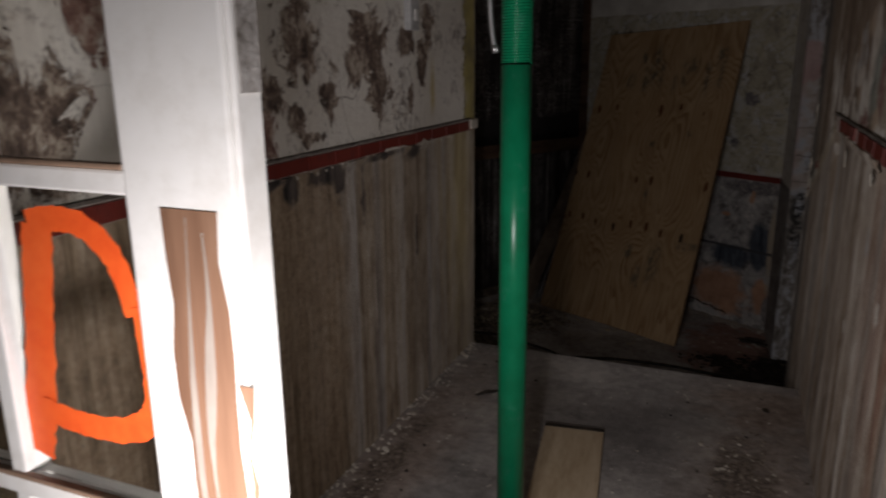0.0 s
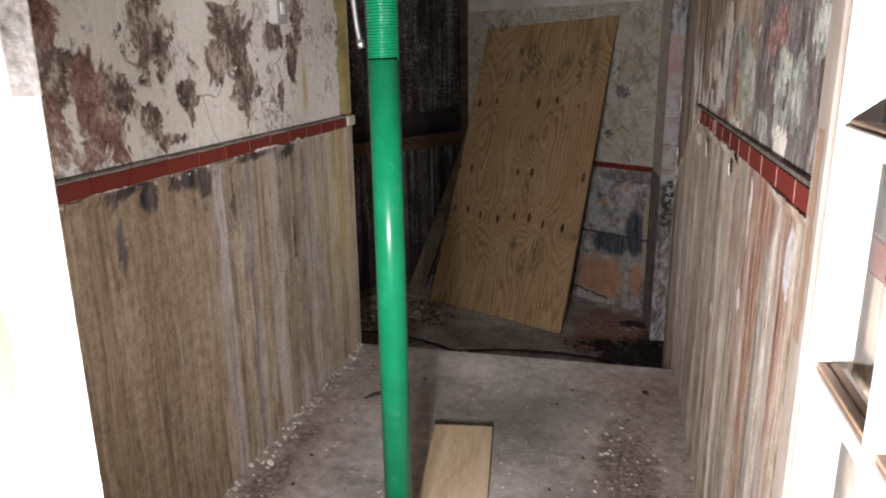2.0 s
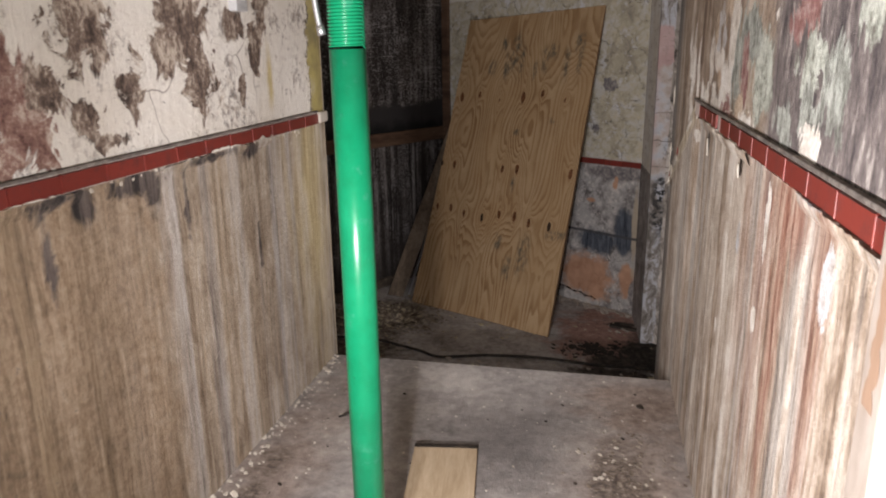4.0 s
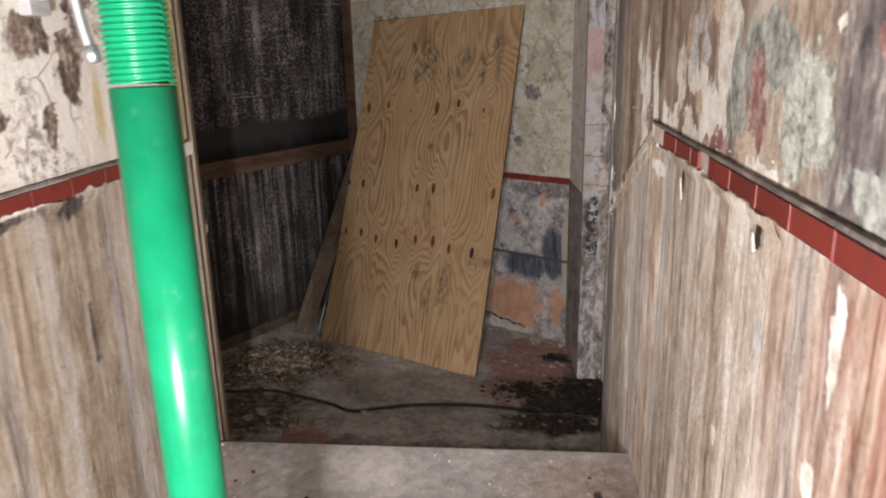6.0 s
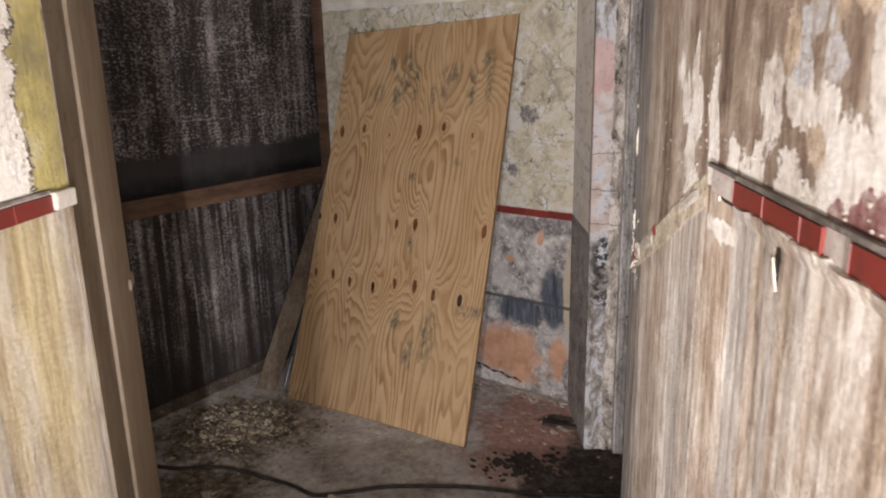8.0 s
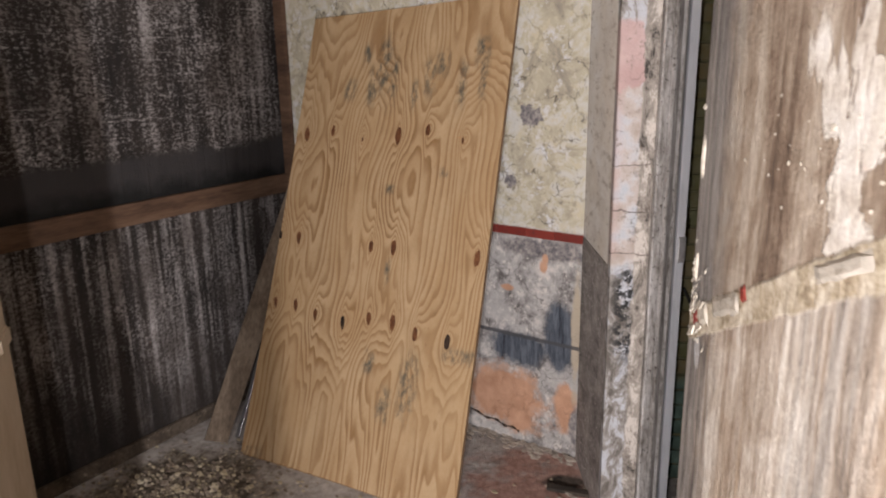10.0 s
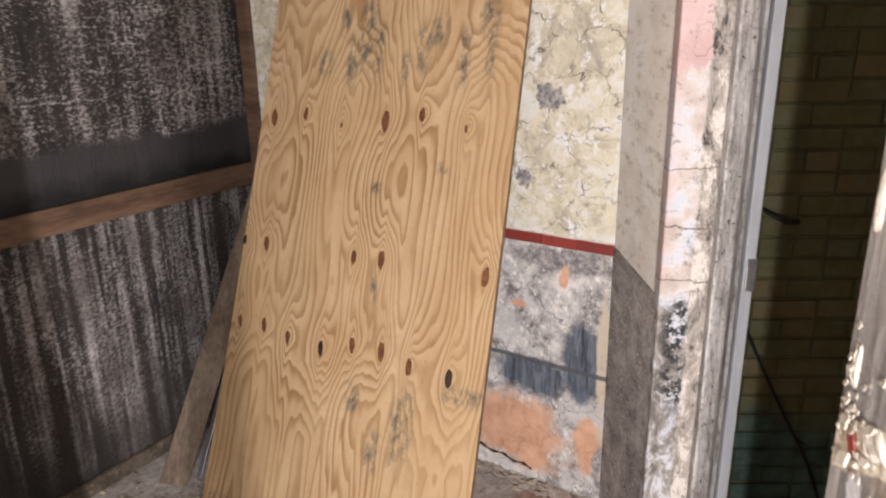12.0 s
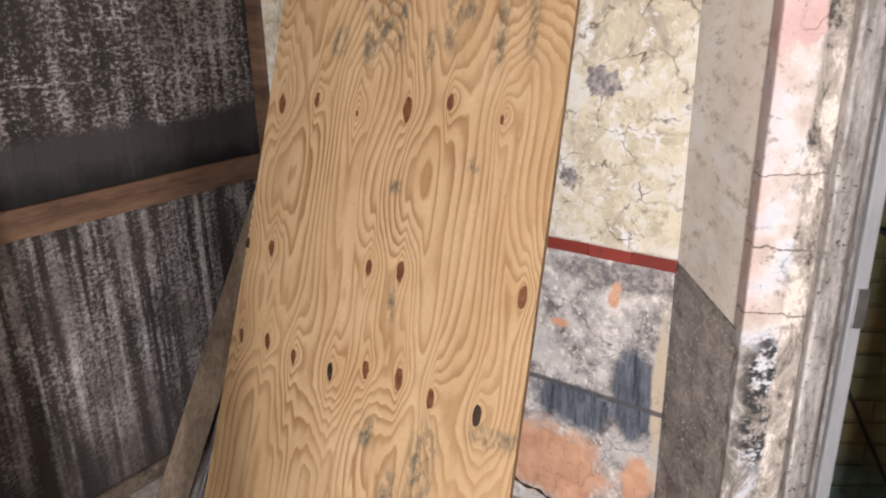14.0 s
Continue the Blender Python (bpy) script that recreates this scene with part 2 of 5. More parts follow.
    rose = n.ramp(fine2, (0.38, (0.14, 0.045, 0.03)), (0.48, (0.28, 0.125, 0.085)), (0.62, (0.5, 0.36, 0.28)))
    tint = n.noise(1.0, 3, 0.6, n.scaled((11, 11, 0.35)))
    low = n.mix(n.math("MULTIPLY", n.step(tint, 0.53, 0.63), 0.6), low, n.ramp(fine2, (0.38, (0.17, 0.165, 0.16)), (0.6, (0.5, 0.48, 0.45))))
    low = n.mix(n.math("MULTIPLY", n.step(tint, 0.43, 0.36), 0.5), low, n.ramp(fine2, (0.38, (0.2, 0.12, 0.07)), (0.6, (0.55, 0.41, 0.28))))
    runs = n.math("MULTIPLY", n.math("SUBTRACT", n.noise(1.0, 7, 0.75, n.scaled((26, 26, 3.5))), 0.5), 4.5)
    for cy, cz, ry, rz, much in ((1.70, 0.85, 0.05, 0.5, 0.8), (1.68, 1.07, 0.12, 0.06, 0.8), (1.85, 0.85, 0.07, 0.35, 0.55), (2.02, 0.9, 0.06, 0.3, 0.35), (1.45, 0.9, 0.05, 0.4, 0.5)):
        low = n.mix(n.math("MULTIPLY", n.patch(flat, (0, cy, cz), (1, ry, rz), runs, 0.5), much), low, rose)
    grey = n.ramp(fine2, (0.35, (0.1, 0.1, 0.105)), (0.62, (0.38, 0.36, 0.34)))
    low = n.mix(n.math("MULTIPLY", n.step(n.math("ADD", y, n.math("MULTIPLY", rag, 0.07)), 3.72, 3.84), 0.8), low, grey)
    up = n.mix(n.math("MULTIPLY", n.step(n.math("ADD", y, n.math("MULTIPLY", rag, 0.07)), 3.68, 3.82), 0.8), up, grey)
    for cy, cz, ry, rz, kind in ((1.832, 1.02, 0.022, 0.07, white), (2.11, 0.915, 0.018, 0.05, blue), (3.88, 1.08, 0.022, 0.06, white), (3.9, 0.86, 0.02, 0.09, white), (2.42, 1.04, 0.012, 0.02, white), (3.0, 1.06, 0.09, 0.025, white),
                                 (3.86, 0.7, 0.02, 0.04, blue), (1.42, 1.02, 0.03, 0.07, blue), (1.86, 0.80, 0.02, 0.03, white), (2.3, 0.62, 0.015, 0.02, white)):
        low = n.mix(n.patch(flat, (0, cy, cz), (1, ry, rz), n.math("MULTIPLY", rag, 0.7)), low, kind)
    low = n.mix(n.math("MULTIPLY", n.step(spots, 0.63, 0.69), 0.5), low, (0.12, 0.09, 0.07))
    rail = n.math("SUBTRACT", 1.132, n.math("MULTIPLY", n.math("MAXIMUM", n.math("SUBTRACT", y, 3.14), 0.0), 0.48))
    over = n.math("ADD", n.math("SUBTRACT", z, rail), n.math("MULTIPLY", rag, 0.008))
    colour = n.mix(n.step(over, 0.0, -0.004), up, low)
    strip = n.math("MULTIPLY", n.step(n.math("ABSOLUTE", n.math("ADD", over, 0.015)), 0.042, 0.034), n.step(y, 3.11, 3.13))
    mortar = n.ramp(n.noise(22, 7, 0.75), (0.36, (0.24, 0.18, 0.12)), (0.48, (0.5, 0.42, 0.3)), (0.62, (0.74, 0.68, 0.57)))
    colour = n.mix(strip, colour, mortar)
    n.bump(n.math("ADD", n.math("MULTIPLY", n.math("ADD", skin, strip), 1.2), n.math("ADD", n.math("MULTIPLY", rag, 0.25), n.math("ADD", spots, fine2))), 0.6, 0.009)
    return n.done(colour)


def make_back_wall():
    n = Nodes("back_wall_paint", 0.8)
    z = n.xyz()[2]
    flat = n.scaled((1, 0, 1))
    rag = n.math("MULTIPLY", n.math("SUBTRACT", n.noise(9, 7, 0.7), 0.5), 2.2)
    up = n.ramp(n.noise(7, 6, 0.7, dist=0.8), (0.34, (0.27, 0.245, 0.2)), (0.44, (0.39, 0.35, 0.265)), (0.52, (0.47, 0.43, 0.325)), (0.6, (0.52, 0.505, 0.46)))
    up = n.mix(n.step(n.noise(16, 7, 0.75), 0.53, 0.57), up, n.ramp(n.noise(9, 4), (0.4, (0.5, 0.45, 0.33)), (0.6, (0.57, 0.57, 0.58))))
    up = n.mix(n.math("MULTIPLY", n.step(n.noise(30, 7, 0.78), 0.58, 0.64), 0.7), up, (0.2, 0.175, 0.14))
    cells = n.voronoi(6.0, vec=n.warped(0.05, 34, n.warped(0.16, 9)))
    crack = n.math("MULTIPLY", n.step(cells, 0.016, 0.002), n.step(n.noise(9, 4), 0.43, 0.53))
    up = n.mix(n.math("MULTIPLY", n.math("MULTIPLY", n.step(cells, 0.05, 0.0), n.step(n.noise(11, 4), 0.45, 0.65)), 0.7), up, (0.2, 0.175, 0.135))
    up = n.mix(n.math("MULTIPLY", crack, 0.85), up, (0.09, 0.075, 0.06))
    grime = n.ramp(n.noise(40, 5, 0.7), (0.4, (0.12, 0.11, 0.12)), (0.65, (0.36, 0.33, 0.3)))
    up = n.mix(n.patch(flat, (0.4, 0, 1.1), (0.05, 1, 0.045), n.math("MULTIPLY", rag, 1.6)), up, grime)
    up = n.mix(n.patch(flat, (0.3, 0, 0.80), (0.025, 1, 0.04), n.math("MULTIPLY", rag, 1.6)), up, grime)
    up = n.mix(n.step(n.math("ADD", z, n.math("MULTIPLY", rag, 0.02)), 1.72, 1.73), up, n.ramp(n.noise(5, 5), (0.3, (0.5, 0.47, 0.42)), (0.7, (0.74, 0.72, 0.66))))
    low = n.ramp(n.noise(10, 9, 0.72, dist=0.1), (0.38, (0.11, 0.1, 0.095)), (0.46, (0.26, 0.245, 0.235)), (0.54, (0.38, 0.365, 0.35)), (0.62, (0.54, 0.5, 0.47)))
    low = n.mix(n.math("MULTIPLY", n.step(n.noise(6, 5, 0.6), 0.52, 0.56), 0.7), low, (0.4, 0.385, 0.37))
    low = n.mix(n.math("MULTIPLY", n.step(n.noise(30, 7, 0.78), 0.57, 0.6), 0.8), low, (0.62, 0.58, 0.53))
    crack2 = n.math("MULTIPLY", n.step(n.voronoi(5, vec=n.warped(0.05, 30, n.warped(0.14, 8))), 0.014, 0.003), n.step(n.noise(7, 3), 0.45, 0.55))
    low = n.mix(n.math("MULTIPLY", crack2, 0.8), low, (0.09, 0.08, 0.075))
    ink = n.ramp(n.noise(1.0, 5, 0.7, n.scaled((40, 40, 5))), (0.35, (0.018, 0.022, 0.032)), (0.6, (0.11, 0.125, 0.15)))
    clay = n.ramp(n.noise(12, 6), (0.3, (0.36, 0.19, 0.115)), (0.7, (0.53, 0.315, 0.205)))
    for cx, cz, rx, rz, kind in ((0.47, 0.48, 0.2, 0.05, grime), (0.46, 0.40, 0.02, 0.035, clay), (0.54, 0.03, 0.07, 0.17, ink), (0.36, -0.04, 0.14, 0.09, ink), (0.465, 0.437, 0.015, 0.03, clay), (0.29, 0.265, 0.03, 0.015, clay),
                                 (0.28, -0.33, 0.2, 0.16, clay), (0.57, -0.3, 0.045, 0.14, clay), (0.48, -0.17, 0.03, 0.12, low), (0.61, 0.1, 0.02, 0.3, (0.4, 0.34, 0.26)), (0.62, -0.4, 0.03, 0.1, grime)):
        low = n.mix(n.patch(flat, (cx, 0, cz), (rx, 1, rz), n.math("MULTIPLY", rag, 0.8), 0.2), low, kind)
    line = n.math("MULTIPLY", n.step(n.math("ABSOLUTE", n.math("SUBTRACT", n.math("ADD", z, n.math("MULTIPLY", rag, 0.006)), 0.025)), 0.012, 0.008), 0.9)
    low = n.mix(line, low, (0.06, 0.06, 0.065))
    colour = n.mix(n.step(z, 0.56, 0.555), up, low)
    n.bump(n.math("ADD", n.math("SUBTRACT", n.math("MULTIPLY", rag, 0.6), crack), n.noise(60, 4)), 0.6, 0.008)
    return n.done(colour)


def make_dark_wall():
    n = Nodes("sooty_boarding", 0.85)
    z = n.xyz()[2]
    wide = n.noise(1.0, 4, 0.65, n.scaled((4, 4, 1.1)))
    rib = n.noise(1.0, 3, 0.6, n.scaled((24, 24, 0.8)))
    stipple = n.noise(1.0, 5, 0.75, n.scaled((52, 52, 84)))
    dash = n.noise(1.0, 5, 0.78, n.scaled((56, 56, 84)))
    base = n.ramp(wide, (0.3, (0.011, 0.0095, 0.009)), (0.7, (0.042, 0.033, 0.028)))
    pale = n.ramp(n.noise(5, 4), (0.35, (0.15, 0.135, 0.128)), (0.62, (0.37, 0.35, 0.345)))
    line = n.math("MULTIPLY", n.step(n.noise(1.0, 3, 0.6, n.scaled((3, 3, 46))), 0.6, 0.66), 0.05)
    upper = n.math("ADD", line, n.math("ADD", n.math("MULTIPLY", stipple, 0.56), n.math("ADD", n.math("MULTIPLY", rib, 0.22), n.math("MULTIPLY", wide, 0.36))))
    lower = n.math("ADD", n.math("MULTIPLY", dash, 0.5), n.math("ADD", n.math("MULTIPLY", rib, 0.5), n.math("MULTIPLY", wide, 0.22)))
    where = n.mix(n.step(z, 0.66, 0.67), n.step(lower, 0.585, 0.74), n.step(upper, 0.55, 0.67))
    edge = n.math("ADD", z, n.math("MULTIPLY", n.math("SUBTRACT", n.noise(9, 5), 0.5), 0.16))
    clean = n.math("MULTIPLY", n.step(edge, 0.95, 0.9), n.step(z, 0.6, 0.66))
    foot = n.step(n.math("ADD", z, n.math("MULTIPLY", wide, 0.5)), -0.3, 0.35)
    where = n.math("MULTIPLY", where, n.math("MULTIPLY", n.math("SUBTRACT", 1.0, clean), foot))
    soot = n.math("MULTIPLY", clean, n.step(edge, 0.82, 0.74))
    c = n.mix(n.math("MULTIPLY", clean, 0.8), n.mix(where, base, pale), (0.035, 0.033, 0.034))
    c = n.mix(soot, c, (0.008, 0.008, 0.008))
    n.bump(n.math("ADD", rib, n.math("MULTIPLY", stipple, 0.6)), 0.8, 0.01)
    return n.done(c)


def make_mix(name, scale, c1, c2, c3=None, rough=0.8, bump=0.3, stretch=(1, 1, 1), speck=None, metal=0.0, dist=0.004):
    n = Nodes(name, rough, metal)
    v = n.scaled(stretch)
    a, b = n.noise(scale, 6, 0.65, v), n.noise(scale * 7, 5, 0.65, v)
    f = n.math("ADD", n.math("MULTIPLY", a, 0.6), n.math("MULTIPLY", b, 0.4))
    c = n.ramp(f, (0.36, c1), (0.5, c2), (0.64, c3 or c2))
    if speck:
        c = n.mix(n.step(n.noise(scale * 5, 5, 0.75), 0.6, 0.64), c, speck)
    n.bump(n.math("ADD", a, b), bump, dist)
    return n.done(c)


def make_concrete():
    n = Nodes("corridor_concrete", 0.85)
    a, b = n.noise(2.2, 5, 0.6), n.noise(22, 6, 0.7)
    f = n.math("ADD", n.math("MULTIPLY", a, 0.6), n.math("MULTIPLY", b, 0.4))
    c = n.ramp(f, (0.36, (0.15, 0.138, 0.13)), (0.5, (0.31, 0.288, 0.272)), (0.62, (0.46, 0.43, 0.4)))
    flat = n.scaled((1, 1, 0))
    rag = n.math("MULTIPLY", n.math("SUBTRACT", n.noise(7, 6, 0.7), 0.5), 2.0)
    rust = n.ramp(b, (0.35, (0.2, 0.14, 0.11)), (0.65, (0.4, 0.31, 0.25)))
    for cx, cy, rx, ry in ((0.5, 2.2, 0.2, 0.7), (0.6, 3.0, 0.3, 0.2), (-0.7, 2.0, 0.15, 0.9)):
        c = n.mix(n.math("MULTIPLY", n.patch(flat, (cx, cy, 0), (rx, ry, 1), rag, 0.5), 0.6), c, rust)
    soil = n.ramp(n.noise(45, 6, 0.75), (0.4, (0.05, 0.038, 0.03)), (0.52, (0.16, 0.125, 0.1)), (0.66, (0.36, 0.31, 0.26)))
    for cx, cy, rx, ry in ((0.46, 2.35, 0.1, 0.3), (0.52, 1.8, 0.09, 0.35), (-0.72, 1.9, 0.06, 0.5), (0.3, 1.65, 0.08, 0.1)):
        c = n.mix(n.math("MULTIPLY", n.patch(flat, (cx, cy, 0), (rx, ry, 1), n.math("MULTIPLY", rag, 1.6), 0.35), 0.85), c, soil)
    for cx, cy, rx, ry in ((0.1, 2.7, 0.2, 0.3), (-0.3, 1.7, 0.2, 0.2), (0.35, 2.0, 0.12, 0.3)):
        c = n.mix(n.math("MULTIPLY", n.patch(flat, (cx, cy, 0), (rx, ry, 1), rag, 0.6), 0.45), c, (0.11, 0.1, 0.1))
    n.bump(n.math("ADD", b, n.noise(90, 4, 0.7)), 0.5, 0.006)
    return n.done(c)


def make_room_floor():
    n = Nodes("room_floor_grime", 0.8)
    flat = n.scaled((1, 1, 0))
    a, b = n.noise(5, 6, 0.65), n.noise(30, 6, 0.7)
    c = n.ramp(n.math("ADD", n.math("MULTIPLY", a, 0.5), n.math("MULTIPLY", b, 0.5)), (0.36, (0.17, 0.15, 0.135)), (0.48, (0.33, 0.3, 0.275)), (0.62, (0.5, 0.47, 0.44)))
    rag = n.math("MULTIPLY", n.math("SUBTRACT", n.noise(8, 7, 0.7), 0.5), 2.2)
    soot = n.ramp(b, (0.4, (0.02, 0.016, 0.013)), (0.62, (0.1, 0.08, 0.065)))
    dirt_and_shade = n.ramp(b, (0.38, (0.04, 0.03, 0.022)), (0.52, (0.12, 0.095, 0.07)), (0.66, (0.28, 0.24, 0.18)))
    red = n.ramp(b, (0.35, (0.22, 0.12, 0.095)), (0.65, (0.4, 0.25, 0.205)))
    # The wide patch at y 3.75 paints the step's cast shadow into the floor.
    for cx, cy, rx, ry, kind in ((0.45, 5.0, 0.35, 0.5, red), (-1.25, 5.1, 0.42, 0.35, dirt_and_shade), (0.75, 4.75, 0.22, 0.4, soot), (0.45, 4.6, 0.13, 0.12, soot), (-1.2, 4.45, 0.35, 0.25, dirt_and_shade), (-0.2, 3.75, 1.2, 0.4, dirt_and_shade), (0.5, 4.4, 0.3, 0.12, soot), (-0.8, 4.2, 0.12, 0.1, red), (-0.95, 4.05, 0.15, 0.08, soot), (0.55, 5.25, 0.12, 0.06, soot)):
        c = n.mix(n.patch(flat, (cx, cy, 0), (rx, ry, 1), rag, 0.25), c, kind)
    n.bump(n.math("ADD", b, n.math("MULTIPLY", rag, 0.4)), 0.7, 0.012)
    return n.done(c)


def make_pilaster():
    n = Nodes("pilaster_paint", 0.7)
    x, z = n.xyz()[0], n.xyz()[2]
    rag = n.math("MULTIPLY", n.math("SUBTRACT", n.noise(12, 7, 0.75), 0.5), 2.2)
    flat = n.scaled((1, 0, 1))
    c = n.ramp(n.noise(9, 5), (0.38, (0.36, 0.3, 0.255)), (0.49, (0.46, 0.4, 0.365)), (0.54, (0.48, 0.465, 0.465)), (0.62, (0.43, 0.45, 0.48)))
    pink = n.ramp(n.noise(8, 4), (0.3, (0.42, 0.28, 0.26)), (0.7, (0.5, 0.37, 0.35)))
    c = n.mix(n.patch(flat, (0.68, 0, 1.36), (0.09, 1, 0.13), n.math("MULTIPLY", rag, 0.5)), c, pink)
    c = n.mix(n.math("MULTIPLY", n.step(n.math("ADD", x, n.math("MULTIPLY", rag, 0.02)), 0.69, 0.65), n.step(z, 0.6, 0.65, 0.0, 0.6)), c, pink)
    black = n.math("MULTIPLY", n.step(n.noise(26, 7, 0.8), 0.46, 0.52), n.patch(flat, (0.725, 0, 0.40), (0.05, 1, 0.24), n.math("MULTIPLY", rag, 0.8), 0.4))
    mould = n.ramp(n.noise(11, 9, 0.76, n.scaled((1, 1, 0.6)), 0.6), (0.4, (0.12, 0.105, 0.09)), (0.46, (0.24, 0.22, 0.2)), (0.5, (0.32, 0.3, 0.28)), (0.52, (0.43, 0.43, 0.45)), (0.6, (0.46, 0.47, 0.5)))
    mould = n.mix(black, mould, (0.02, 0.02, 0.02))
    c = n.mix(n.step(n.math("ADD", z, n.math("MULTIPLY", rag, 0.04)), 0.6, 0.57), c, mould)
    c = n.mix(n.step(n.math("ADD", z, n.math("MULTIPLY", rag, 0.03)), 1.47, 1.49), c, mould)
    edge = n.ramp(n.noise(15, 9, 0.78, n.scaled((1, 1, 0.5)), 0.5), (0.4, (0.04, 0.035, 0.03)), (0.44, (0.2, 0.175, 0.15)), (0.53, (0.33, 0.295, 0.255)), (0.56, (0.52, 0.47, 0.42)))
    c = n.mix(n.step(n.math("ADD", x, n.math("MULTIPLY", rag, 0.022)), 0.742, 0.748), c, edge)
    cracks = n.math("MULTIPLY", n.step(n.voronoi(11, vec=n.warped(0.16, 14, n.scaled((0.7, 1, 1)))), 0.012, 0.002), n.step(n.noise(9, 4), 0.54, 0.62))
    c = n.mix(n.math("MULTIPLY", cracks, 0.7), c, (0.12, 0.1, 0.09))
    split = n.math("ADD", z, n.math("MULTIPLY", n.noise(9, 5, 0.7), 0.06))
    for level in (1.0, 0.83, 0.665):
        c = n.mix(n.step(n.math("ABSOLUTE", n.math("SUBTRACT", split, level)), 0.0028, 0.0012), c, (0.11, 0.09, 0.08))
    c = n.mix(n.math("MULTIPLY", n.step(n.noise(28, 8, 0.8), 0.575, 0.6), 0.8), c, (0.2, 0.17, 0.145))
    c = n.mix(n.math("MULTIPLY", n.step(n.noise(24, 7, 0.8, n.scaled((1, 1, 0.6))), 0.58, 0.63), n.step(x, 0.7, 0.78)), c, (0.12, 0.095, 0.08))
    n.bump(n.math("SUBTRACT", n.math("ADD", rag, n.noise(60, 4)), cracks), 0.6, 0.006)
    return n.done(c)


def make_plywood():
    """Rotary-cut softwood: rings from the sheet's own grain field, mildew from a second one."""
    n = Nodes("plywood_face", 0.62, spec=0.25)
    g = n.add("ShaderNodeAttribute", attribute_name="grain").outputs["Fac"]
    mould = n.add("ShaderNodeAttribute", attribute_name="mildew").outputs["Fac"]
    v = n.scaled((1, 1, 0.12))
    ring = n.math("FRACT", n.math("ADD", g, n.math("MULTIPLY", n.noise(34, 3, 0.5, v), 0.3)))
    early = n.ramp(n.noise(7, 4, 0.6, n.scaled((1, 1, 0.25))), (0.35, (0.4, 0.272, 0.148)), (0.65, (0.475, 0.345, 0.205)))
    late = n.ramp(n.noise(9, 4, 0.6, n.scaled((1, 1, 0.2))), (0.35, (0.19, 0.1, 0.04)), (0.65, (0.26, 0.15, 0.068)))
    line = n.ramp(ring, (0.0, (0.0, 0.0, 0.0)), (0.35, (0.15, 0.15, 0.15)), (0.6, (0.75, 0.75, 0.75)), (0.82, (1.0, 1.0, 1.0)), (0.95, (0.0, 0.0, 0.0)))
    c = n.mix(n.math("MULTIPLY", line, n.step(n.noise(5, 4, 0.6, n.scaled((1, 1, 0.4))), 0.36, 0.62, 0.55, 1.0)), early, late)
    fibre = n.noise(1.0, 4, 0.7, n.scaled((160, 160, 6)))
    c = n.mix(n.step(fibre, 0.35, 0.7, 0.0, 0.3), c, (0.3, 0.16, 0.06))
    c = n.mix(n.step(n.noise(3, 4), 0.35, 0.7, 0.0, 0.25), c, (0.46, 0.325, 0.178))
    c = n.mix(n.step(n.noise(120, 3, 0.6, n.scaled((1, 1, 0.3))), 0.66, 0.72, 0.0, 0.5), c, (0.16, 0.08, 0.035))
    m = n.math("MULTIPLY", mould, n.step(n.noise(1.0, 6, 0.8, n.scaled((30, 30, 9))), 0.42, 0.6))
    c = n.mix(n.math("MULTIPLY", m, 0.9), c, (0.07, 0.072, 0.06))
    n.bump(n.math("ADD", n.math("MULTIPLY", ring, 0.4), fibre), 0.2, 0.002)
    return n.done(c)


def make_brick():
    n = Nodes("mossy_brick", 0.85)
    n.co = n.add("ShaderNodeNewGeometry").outputs["Position"]
    r = n.add("ShaderNodeObjectInfo").outputs["Random"]
    c = n.ramp(r, (0.0, (0.115, 0.112, 0.045)), (0.4, (0.145, 0.128, 0.055)), (0.7, (0.18, 0.13, 0.06)), (1.0, (0.12, 0.13, 0.062)))
    c = n.mix(n.step(n.noise(18, 6, 0.7), 0.4, 0.7, 0, 0.7), c, (0.18, 0.172, 0.11))
    teal = n.ramp(n.noise(12, 5), (0.35, (0.05, 0.075, 0.06)), (0.65, (0.11, 0.17, 0.14)))
    z = n.xyz()[2]
    c = n.mix(n.step(n.math("ADD", z, n.math("MULTIPLY", n.noise(5, 4), 0.25)), 0.14, 0.02), c, teal)
    n.bump(n.noise(50, 5, 0.7), 0.6, 0.006)
    return n.done(c)


def make_nib():
    """Cream distemper over plaster, rubbed, stained and pitted."""
    n = Nodes("cream_plaster", 0.8)
    a, b, f = n.noise(7, 7, 0.7, n.scaled((1, 0.35, 0.7))), n.noise(28, 8, 0.78, n.scaled((1, 0.3, 0.8))), n.noise(3, 3)
    c = n.ramp(a, (0.36, (0.68, 0.63, 0.56)), (0.5, (0.82, 0.78, 0.72)), (0.62, (0.88, 0.86, 0.83)))
    c = n.mix(n.math("MULTIPLY", n.step(b, 0.54, 0.62), 0.75), c, (0.42, 0.36, 0.29))
    c = n.mix(n.math("MULTIPLY", n.step(b, 0.43, 0.38), 0.6), c, (0.88, 0.86, 0.82))
    c = n.mix(n.math("MULTIPLY", n.step(f, 0.5, 0.65), 0.35), c, (0.78, 0.68, 0.54))
    c = n.mix(n.step(n.noise(55, 5, 0.75), 0.64, 0.68), c, (0.25, 0.2, 0.16))
    n.bump(n.math("ADD", a, b), 0.4, 0.004)
    return n.done(c)


def make_glass(name, tint):
    n = Nodes(name, 0.03)
    n.b.inputs["Transmission Weight"].default_value = 1.0
    n.b.inputs["IOR"].default_value = 1.1
    return n.done(tint)


